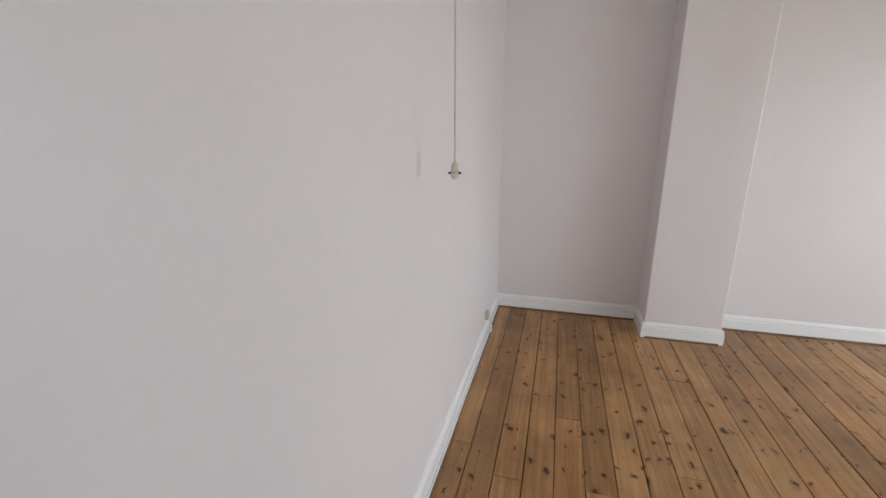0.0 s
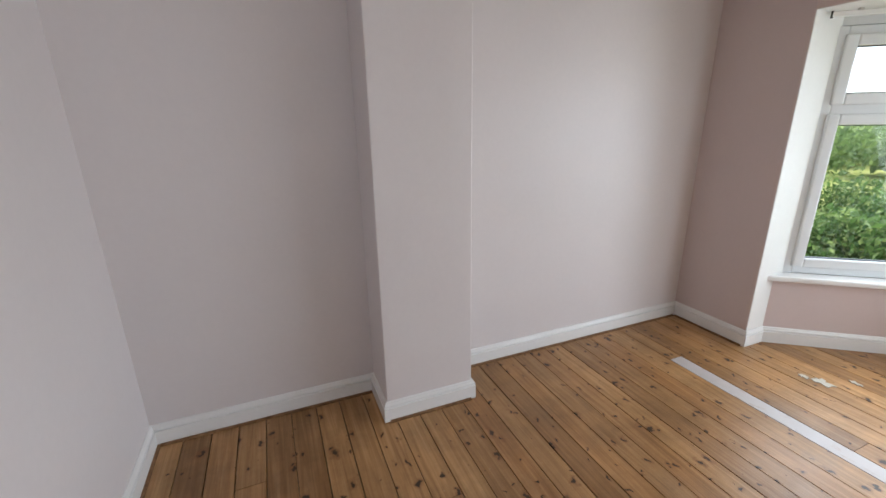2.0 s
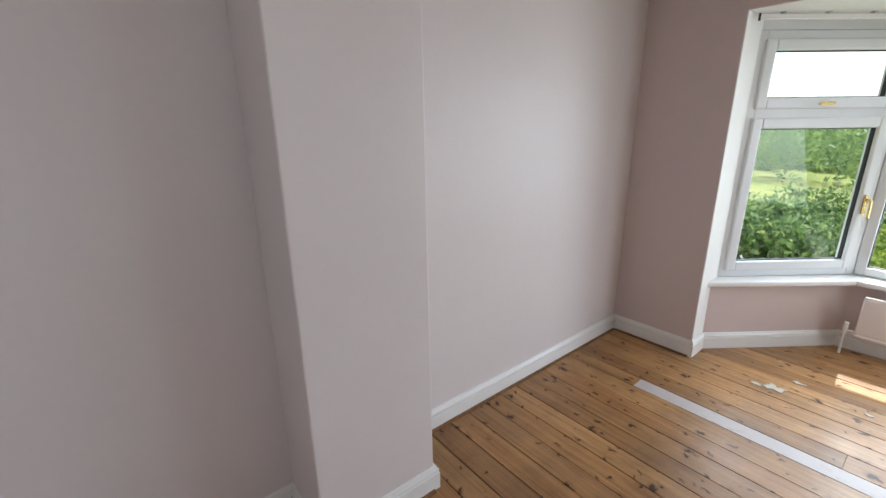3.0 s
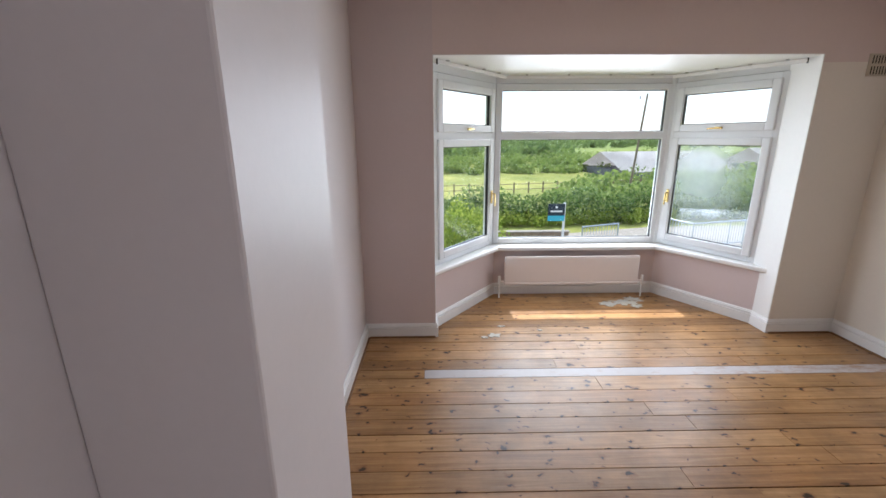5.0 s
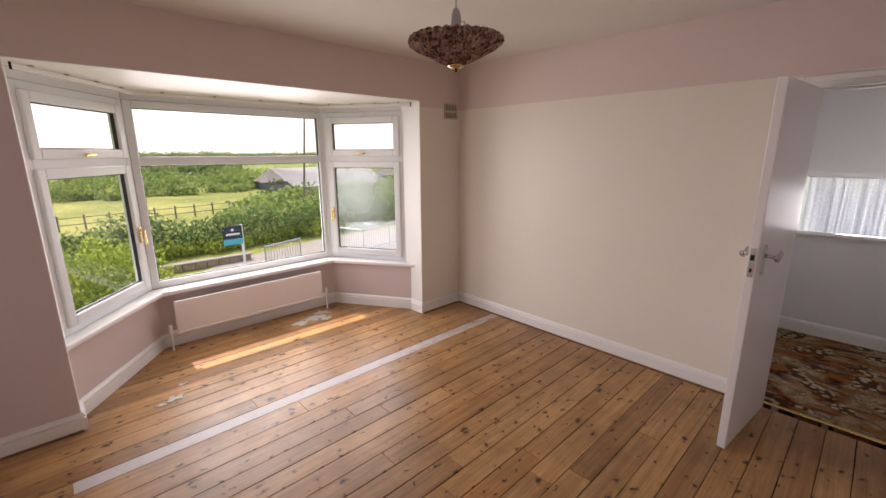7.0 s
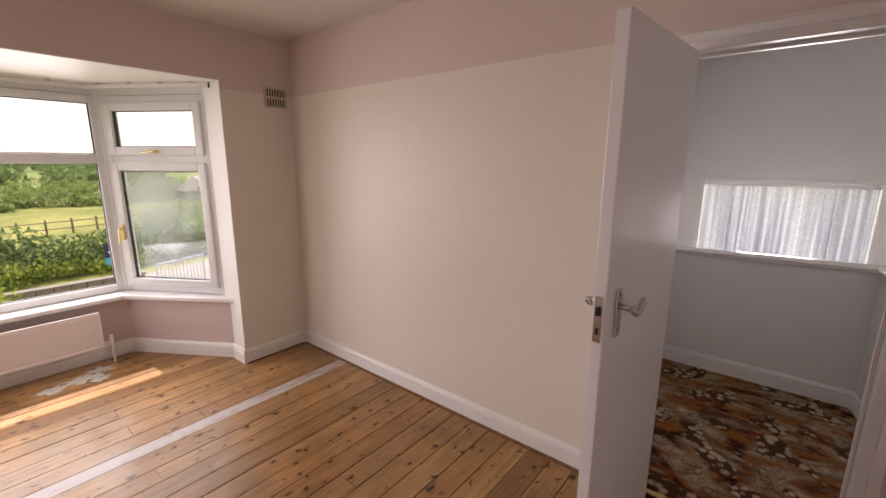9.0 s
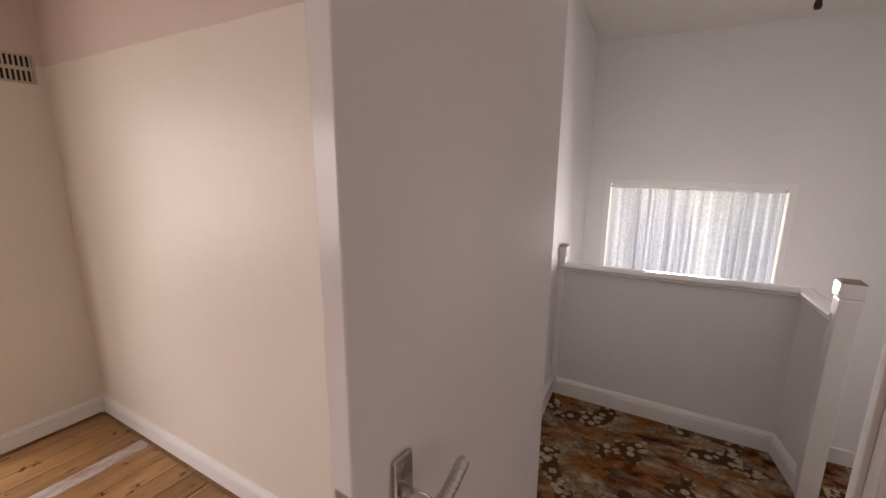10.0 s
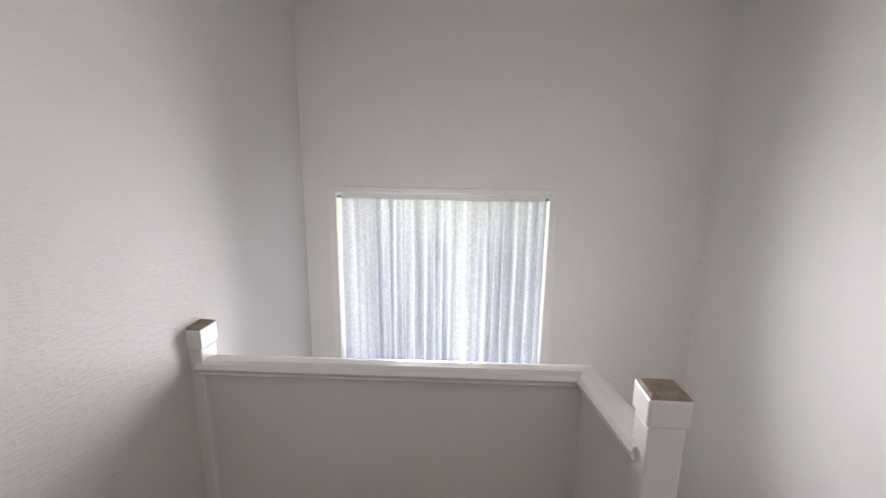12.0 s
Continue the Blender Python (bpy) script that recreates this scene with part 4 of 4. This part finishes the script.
kn = part("toggle", lathe([(0.003, -1.046), (0.009, -1.052), (0.0115, -1.063), (0.0135, -1.078), (0.012, -1.091), (0.008, -1.100), (0.002, -1.102)], 18), CREAM, cord, smooth=True)
part("cross_pin", rod((-0.021, 0, -1.082), (0.021, 0, -1.082), 0.0035, 8), DARK, kn)
part("groove", lathe([(0.0130, -1.0790), (0.0138, -1.0790), (0.0138, -1.0775), (0.0130, -1.0775)], 18), DARK, kn)

# old aerial socket over the skirting and cable box on it
sock = thing("cable_socket", "yellowed plastic cable socket above the skirting", "socket", (XL, 2.70, 0.165))
part("body", box((0, -0.022, -0.034), (0.026, 0.022, 0.034), 0.006), CREAM, sock)
part("seam", box((0.0255, -0.003, -0.024), (0.0268, 0.003, 0.024)), DARK, sock)
part("screw", rod((0.024, 0, -0.026), (0.028, 0, -0.026), 0.004), STEEL, sock)
jb = thing("junction_box", "small white cable junction box on the skirting", "junction box", (XL + 0.0195, 2.735, 0.045))
part("body", box((0, -0.02, -0.025), (0.022, 0.02, 0.025), 0.004), GLOSS, jb)
part("lid_seam", box((0.006, -0.0205, -0.026), (0.008, 0.0205, 0.026)), FLEX, jb)
part("cable", rod((0.004, -0.02, -0.03), (0.004, -1.6, -0.034), 0.004), GLOSS, jb)


# air vent in the window wall
def air_vent(y, z):
    ob = thing("air_vent", "old cream plaster air vent with two rows of slots", "vent", (XW, y, z))
    part("frame", frame_ring(-0.088, 0.088, -0.070, 0.070, 0.011, -0.008, 0.0, 0.002), VENTPAINT, ob).rotation_euler = (0, 0, radians(-90))
    part("backing", box((-0.003, -0.080, -0.062), (-0.0005, 0.080, 0.062)), DARK, ob)
    part("mid_bar", box((-0.008, -0.080, -0.009), (-0.001, 0.080, 0.009), 0.002), VENTPAINT, ob)
    for k in range(8):
        yy = -0.070 + 0.020 * k
        for s in (-1, 1):
            part("slat", box((-0.007, yy - 0.0045, s * 0.036 - 0.028), (-0.001, yy + 0.0045, s * 0.036 + 0.028), 0.001), VENTPAINT, ob)
    return ob


air_vent(-0.258, 1.95)

# pendant lamp with a pleated cone shade hung point down
LAMP = (1.27, 1.44)
lamp = thing("pendant_lamp", "pendant with a pleated dark floral fabric shade, point down", "ceiling lamp", (*LAMP, ZC))
part("ceiling_rose", lathe([(0.001, 0.0), (0.045, -0.001), (0.042, -0.014), (0.02, -0.028), (0.006, -0.034)], 24), GLOSS, lamp)
part("flex", rod((0, 0, -0.03), (0, 0, -0.275), 0.0035, 8), FLEX, lamp)
part("lampholder", lathe([(0.004, -0.262), (0.012, -0.268), (0.018, -0.290), (0.020, -0.325), (0.020, -0.352), (0.016, -0.366)], 18), FLEX, lamp, smooth=True)
fr = part("carrier", rod((-0.045, 0, -0.318), (0.045, 0, -0.318), 0.0022, 6), FLEX, lamp)
for s in (-1, 1):
    part("carrier_arm", rod((s * 0.044, 0, -0.318), (s * 0.044, 0, -0.372), 0.0022, 6), FLEX, fr)
bm = bmesh.new()
NP = 208
rows = []
for r, z, amp in ((0.030, -0.466, 0.002), (0.075, -0.444, 0.004), (0.122, -0.419, 0.0055), (0.166, -0.393, 0.007), (0.181, -0.381, 0.0075), (0.178, -0.371, 0.008), (0.166, -0.367, 0.008), (0.10, -0.368, 0.003)):
    ring = []
    for k in range(NP):
        a = 2 * math.pi * k / NP
        s = amp * (1, 0.3, -1, -0.3)[k % 4] * (0.8 + 0.4 * math.sin(k * 1.7))
        ring.append(bm.verts.new(((r + s) * math.cos(a), (r + s) * math.sin(a), z - s * 0.5 + 0.004 * math.sin(k * 0.9) * (r > 0.16))))
    rows.append(ring)
for a, c in zip(rows, rows[1:]):
    for k in range(NP):
        bm.faces.new((a[k], a[(k + 1) % NP], c[(k + 1) % NP], c[k]))
part("shade", bm, SHADE, lamp, "pleated fabric printed with dark flowers")
fin = part("finial_cup", lathe([(0.032, -0.463), (0.033, -0.468), (0.022, -0.475), (0.008, -0.479)], 24), BRASS, lamp, "brass cup", smooth=True)
part("finial_knob", lathe([(0.003, -0.478), (0.006, -0.481), (0.006, -0.486), (0.002, -0.489)], 14), DARK, fin, smooth=True)

# bare lampholder over the landing
bare = thing("bare_lampholder", "dark bare lampholder hanging on a thin flex", "ceiling lamp", (-0.315, -1.93, LZC + 0.0))
part("ceiling_rose", lathe([(0.001, 0.0), (0.042, -0.001), (0.040, -0.012), (0.018, -0.026), (0.005, -0.030)], 24), GLOSS, bare)
part("flex", rod((0, 0, -0.028), (0, 0, -0.215), 0.0032, 8), FLEX, bare)
part("lampholder", lathe([(0.004, -0.208), (0.009, -0.213), (0.013, -0.225), (0.015, -0.240), (0.014, -0.252), (0.010, -0.256)], 18), DARK, bare, smooth=True)

# ---- floor ----
structure(part("floor", prism([(XL, YD - 0.02), (XW + 0.0, YD - 0.02), (XW, BY0), (3.19, BY0), LOW[1], LOW[2], (3.19, BY1), (XW, BY1), (XW, YF), (XL, YF)], -0.2, -0.012), UNDER), "sanded pine floorboards with dark knots, edges gapped", "floor")
floor_ob = bpy.data.objects["floor"]


# ---- outdoors ----
GZ = -2.8


def land(x, y):
    """Height of the open country: level by the road, dipping, then rising to a far ridge."""
    z = GZ - 0.9 * min(1, max(0, (x - 24) / 16)) + 0.25 * math.sin(x * 0.11 + y * 0.07) * min(1, max(0, (x - 26) / 10))
    far = max(0, (x - 95) / 260)
    z += 3.2 * min(1.4, far) ** 1.2 + 0.4 * math.sin(y * 0.016 + 1) * min(1, far * 2)
    return z


bm = bmesh.new()
xs = [-80, -20, 0, 5, 10, 14, 18, 22, 26, 30, 35, 40, 48, 58, 70, 85, 105, 130, 160, 200, 260, 340, 450, 700, 1500, 3500]
ys = [-3000, -900, -500, -340, -240, -170, -120, -85, -60, -42, -30, -20, -10, 0, 10, 20, 32, 50, 80, 130, 220, 400, 900, 3000]
gv = [[bm.verts.new((x, y, land(x, y))) for y in ys] for x in xs]
for a, c in zip(gv, gv[1:]):
    for j in range(len(ys) - 1):
        bm.faces.new((a[j], c[j], c[j + 1], a[j + 1]))
structure(part("ground", bm, GRASS, smooth=True), "rough summer meadow rolling away to low hills", "ground")
structure(part("road", prism([(12.2, 30), (12.2, -60), (20.6, -60), (19.9, -8), (18.4, -2.6), (16.8, -0.6), (16.6, 30)], GZ - 0.2, GZ + 0.03), ASPHALT), "pale dusty lane running past the house", "road")
structure(part("pavement", prism([(11.0, 30), (11.0, -60), (12.2, -60), (12.2, 30)], GZ - 0.2, GZ + 0.12), ASPHALT), "raised pavement beside the lane", "pavement")


def foliage(name, blobs, leaf, mat, label, category, kind="stuff"):
    verts, faces = [], []
    rng = random.Random(len(blobs) * 7 + int(leaf * 1000))
    for (x, y, z), (sx, sy, sz), n in blobs:
        c = Vector((x, y, z))
        for _ in range(n):
            d = Vector((rng.gauss(0, 1), rng.gauss(0, 1), rng.gauss(0, 1))).normalized()
            r = rng.random() ** 0.4 * (1 + 0.35 * noise.noise(d * 2.3 + c))
            p = c + Vector((d.x * sx, d.y * sy, d.z * sz)) * r
            q = Euler((rng.uniform(-1.3, 1.3), rng.uniform(-1.3, 1.3), rng.uniform(0, 6.3))).to_matrix()
            s = leaf * rng.uniform(0.6, 1.5)
            k = len(verts)
            verts += [p + q @ Vector(v) for v in ((-s, 0, 0), (0, -s * 0.55, s * 0.2), (s, 0, 0), (0, s * 0.55, s * 0.2))]
            faces.append((k, k + 1, k + 2, k + 3))
    me = bpy.data.meshes.new(name)
    me.from_pydata([tuple(v) for v in verts], [], faces)
    me.materials.append(mat)
    return tagged(new(name, me), label, category, kind=kind)


rng = random.Random(4)
# roadside hedge
blobs = []
for k in range(64):
    y = 16 - 0.62 * k
    x = 21.3 + (0.35 if y > 0 else -0.02 * y * 4) + rng.uniform(-0.4, 0.4)
    h = 1.55 + 0.25 * math.sin(k * 0.8) + rng.uniform(-0.2, 0.25)
    blobs.append(((x, y, GZ + h * 0.5), (0.9, 0.75, h * 0.62), 520))
foliage("hedge", blobs, 0.085, HEDGE, "thick green hedge along the lane", "hedge")
# bright weeds and shrubs before the hedge
blobs = []
for k in range(40):
    y = 6 - 0.4 * k
    blobs.append(((20.1 + 0.15 * max(0, -y) * 0.9 + rng.uniform(-0.3, 0.3), y, GZ + 0.3), (0.5, 0.45, rng.uniform(0.3, 0.75)), 170))
foliage("verge_weeds", blobs, 0.07, SHRUB, "bright yellow-green weeds along the verge", "weeds")
# garden shrubs below the bay
blobs = []
for k in range(30):
    blobs.append(((12.6 + rng.uniform(-1.4, 1.6), 3.5 + rng.uniform(0, 3.4), GZ + 0.7 + rng.uniform(0, 1.3)), (0.75, 0.75, 0.6), 420))
foliage("garden_shrub", blobs, 0.085, HEDGE, "dark glossy shrub in the front garden", "shrub")
blobs = [((12.0, 1.9, GZ + 1.25), (1.25, 1.25, 1.3), 5200)]
foliage("round_bush", blobs, 0.055, SHRUB, "clipped round yellow-green bush in the front garden", "shrub", "")
# field hedges and scrub
blobs = []
for x0, y0, x1, y1, n, s in ((56, 34, 66, -22, 60, 1.0), (68, 46, 78, -30, 80, 1.3), (80, 60, 92, -80, 110, 1.8), (31, -7, 37, -30, 34, 1.25), (44, -14, 50, -48, 34, 1.5)):
    for k in range(n):
        u = k / (n - 1)
        x, y = x0 + (x1 - x0) * u + rng.uniform(-2, 2), y0 + (y1 - y0) * u + rng.uniform(-1, 1)
        r = s * rng.uniform(0.5, 1.3)
        blobs.append(((x, y, land(x, y) + r * 0.5), (r * 1.25, r * 1.5, r * 0.8), 120))
foliage("field_hedge", blobs, 0.24, SCRUB, "scrubby hedges between the fields", "hedge")
# woods
blobs = []
for k in range(560):
    x, y = rng.uniform(92, 300), 0
    y = rng.uniform(-0.75, 0.42) * x
    if y < -0.3 * x and x < 170:
        continue
    r = rng.uniform(1.3, 2.6)
    blobs.append(((x, y, land(x, y) + r * 0.75), (r, r, r), 95))
for k in range(120):
    y = 70 - 2.6 * k
    x = 330 + rng.uniform(-20, 20)
    r = rng.uniform(1.4, 3.2)
    blobs.append(((x, y * 1.4, land(x, y) + r * 0.5), (r * 1.4, r * 1.6, r), 80))
foliage("woods", blobs, 0.55, HAZED_TREES, "distant broadleaf woods on the ridge", "trees")
# trees left of the fields
blobs = []
for k in range(60):
    x = rng.uniform(46, 95)
    y = x * rng.uniform(0.10, 0.6) + 2
    r = rng.uniform(1.6, 3.0)
    blobs.append(((x, y, land(x, y) + r * 0.9), (r, r, r), 200))
foliage("field_trees", blobs, 0.32, HAZED_TREES, "bushy trees at the field's edge", "trees")

# post and rail fence across the field
fence = thing("field_fence", "weathered post and rail fence across the meadow", "fence", (41, -8, land(41, -8)))
for k in range(19):
    x, y = 40.2 + 0.20 * k, 4 - 1.5 * k
    z = land(x, y) - fence.location.z
    part("post", box((x - 41 - 0.06, y + 8 - 0.06, z - 0.3), (x - 41 + 0.06, y + 8 + 0.06, z + 1.15)), TIMBER, fence)
    if k:
        for h in (0.45, 0.95):
            part("rail", rod((px - 41, py + 8, pz + h), (x - 41, y + 8, z + h), 0.032, 6), TIMBER, fence)
    px, py, pz = x, y, z

# low garden wall by the sign, of coursed stones
gw = thing("garden_wall", "low stone wall with a pale coping beside the lane", "wall", (17.95, -1.2, GZ))
for row in range(1):
    for k in range(12):
        y = -1.9 + 0.42 * k + (0.2 if row else 0)
        part("stone", box((-0.12, y, 0.26 * row + 0.0), (0.12, y + 0.40, 0.26 * row + 0.245), 0.02), STONE, gw)
part("coping", box((-0.16, -1.95, 0.25), (0.16, 3.4, 0.31), 0.015), ASPHALT, gw)

# agent's board on a post
sg = thing("sign_board", "navy and cyan board on a white post by the lane", "sign", (16.6, -2.45, GZ))
part("post", box((-0.04, -0.04, -0.2), (0.04, 0.04, 1.75), 0.005), SIGNWHITE, sg, "white painted post")
bd = part("board", box((-0.07, 0.0, 1.02), (-0.042, 0.68, 1.72)), SIGNDARK, sg)
part("blue_panel", box((-0.074, 0.0, 1.02), (-0.069, 0.68, 1.24)), SIGNBLUE, bd)
part("lettering_bar", box((-0.074, 0.10, 1.38), (-0.069, 0.58, 1.45)), SIGNWHITE, bd)
part("emblem", rod((-0.074, 0.34, 1.58), (-0.069, 0.34, 1.58), 0.05, 12), SIGNWHITE, bd)


def guard_rail(at, yaw, length):
    """Galvanised pedestrian railing with upright bars."""
    ob = thing("guard_rail", "galvanised pedestrian railing by the lane", "railing", at, "railings by the lane")
    ob.rotation_euler = (0, 0, radians(yaw))
    for z in (0.12, 1.02):
        part("rail", rod((0, 0, z), (length, 0, z), 0.03, 8), STEEL, ob)
    n = int(length / 0.13)
    for k in range(n + 1):
        x = length * k / n
        thick = k % 14 == 0 or k == n
        part("post" if thick else "bar", rod((x, 0, 0 if thick else 0.12), (x, 0, 1.05 if thick else 1.02), 0.03 if thick else 0.011, 6), STEEL, ob)
    return ob


guard_rail((15.2, -2.75, GZ + 0.03), -70, 1.7)
guard_rail((15.6, -7.2, GZ + 0.03), -75, 2.6)
guard_rail((15.6, -7.2, GZ + 0.03), 20, 1.6)

# long low sheds beyond the hedge
for cx, cy, w, l, h, yaw in ((63, -30, 12, 17, 1.0, 8), (57, -47, 11, 15, 1.3, 4)):
    ob = thing("farm_shed", "long grey shed with a pale sheet roof", "shed", (cx, cy, land(cx, cy)), "sheds beyond the hedge")
    ob.rotation_euler = (0, 0, radians(yaw))
    part("wall", box((-w / 2, -l / 2, -0.5), (w / 2, l / 2, h)), SHED, ob)
    bm = bmesh.new()
    for s in (-1, 1):
        vs = [bm.verts.new(v) for v in ((s * (w / 2 + 0.4), -l / 2 - 0.4, h - 0.1), (s * (w / 2 + 0.4), l / 2 + 0.4, h - 0.1), (0, l / 2 + 0.4, h + 2.4), (0, -l / 2 - 0.4, h + 2.4))]
        bm.faces.new(vs)
    bmesh.ops.solidify(bm, geom=bm.faces[:], thickness=0.12)
    part("roof", bm, ROOFING, ob)
    for k in range(4):
        part("window", box((-w / 2 - 0.03, -l / 2 + 2 + 3.2 * k, 0.3), (-w / 2 + 0.02, -l / 2 + 3.0 + 3.2 * k, 0.9)), GASKET, ob)
pole = thing("utility_pole", "tall timber utility pole beyond the hedge", "utility pole", (33.7, -12.9, land(33.7, -12.9)))
part("shaft", rod((0, 0, -0.5), (0.1, -0.75, 8.0), 0.10, 10, 0.07), TIMBER, pole)
part("insulator", rod((0.1, -0.2, 7.6), (0.1, -0.2, 7.85), 0.06, 8), STEEL, pole)

# outer face of the house below and beside the bay
structure(part("house_front", box((XW + 0.02, -3.0, GZ - 0.2), (XW + 0.27, YF + 0.15, -0.31)), RENDER), "rendered house front below the windows", "house wall")

# ---- paint marks on the floor ----
def smear(name, x, y, z, pts, label):
    bm = bmesh.new()
    vs = [bm.verts.new((x + r * math.cos(a) * 1.0, y + r * math.sin(a) * 1.6, z)) for r, a in pts]
    bm.faces.new(vs)
    res = bmesh.ops.extrude_face_region(bm, geom=bm.faces[:])
    bmesh.ops.translate(bm, vec=(0, 0, -0.004), verts=[v for v in res["geom"] if isinstance(v, bmesh.types.BMVert)])
    return tagged(part(name, bm, FILLER), label, "stain")


rng = random.Random(9)
for i, (x, y, s) in enumerate(((3.66, 0.98, 0.085), (3.62, 1.13, 0.06), (3.74, 0.86, 0.07), (3.57, 0.90, 0.04), (3.02, 2.28, 0.035), (2.99, 2.36, 0.02), (3.18, 2.20, 0.018), (3.1, 1.9, 0.012))):
    pts = [(s * rng.uniform(0.45, 1.25), 2 * math.pi * k / 18) for k in range(18)]
    smear("filler_smear", x, y, 0.0046 + 0.0004 * i, pts, "dried white filler smear on the floorboards")

# ---- floorboards, each a piece of the floor ----
STRIP_X0, STRIP_X1 = 2.438, 2.538


def x_limits(x):
    """Where the floor begins and ends along y at x."""
    if x < XW - 0.01:
        return YD + 0.002, YF - 0.005
    if x < 3.19:
        return BY0 + 0.005, BY1 - 0.005
    u = (x - 3.19) / (LOW[1][0] - 3.19)
    return BY0 + u * (LOW[1][1] - BY0) + 0.005, BY1 - u * (BY1 - LOW[2][1]) - 0.005


edges = [XL]
rng = random.Random(21)
while edges[-1] < STRIP_X0 - 0.19:
    edges.append(edges[-1] + rng.choice((0.122, 0.126, 0.128, 0.124)))
edges[-1:] = [edges[-1], STRIP_X0, STRIP_X1]
while edges[-1] < LOW[1][0] - 0.02:
    edges.append(edges[-1] + rng.choice((0.120, 0.126, 0.128)))
for x0, x1 in zip(edges, edges[1:]):
    painted_strip = abs(x0 - STRIP_X0) < 1e-6
    y0, y1 = x_limits(x0)
    if x0 < XW - 0.03 < x1:
        y0, y1 = YD + 0.002, YF - 0.005
    cuts = [y0]
    while not painted_strip and y1 - cuts[-1] > 2.6:
        cuts.append(cuts[-1] + rng.uniform(0.7, 2.3))
    cuts.append(y1)
    if painted_strip:
        cuts = [y0, 2.805, y1]
    for n, (c0, c1) in enumerate(zip(cuts, cuts[1:])):
        dz = rng.uniform(-0.0008, 0.0008)
        g = rng.choice((0.0012, 0.0018, 0.0025, 0.0034))
        bm = bmesh.new()
        X0, X1, Y0, Y1 = x0 + g, min(x1, LOW[1][0]) - g * 0.5, c0 + 0.001, c1 - 0.0008
        if X1 - X0 < 0.02:
            bm.free()
            continue
        ch = 0.0015
        top = [bm.verts.new(v) for v in ((X0 + ch, Y0, dz + 0.002), (X1 - ch, Y0, dz + 0.002), (X1 - ch, Y1, dz + 0.002), (X0 + ch, Y1, dz + 0.002))]
        mid = [bm.verts.new(v) for v in ((X0, Y0, dz), (X1, Y0, dz), (X1, Y1, dz), (X0, Y1, dz))]
        low = [bm.verts.new((v.co.x, v.co.y, -0.011)) for v in mid]
        bm.faces.new(top)
        for p4, q4 in ((top, mid), (mid, low)):
            for i in range(4):
                bm.faces.new((p4[i], q4[i], q4[(i + 1) % 4], p4[(i + 1) % 4]))
        part("floorboard", bm, STRIPPAINT if painted_strip and n == 0 else BOARD, floor_ob, "board painted white" if painted_strip and n == 0 else "")
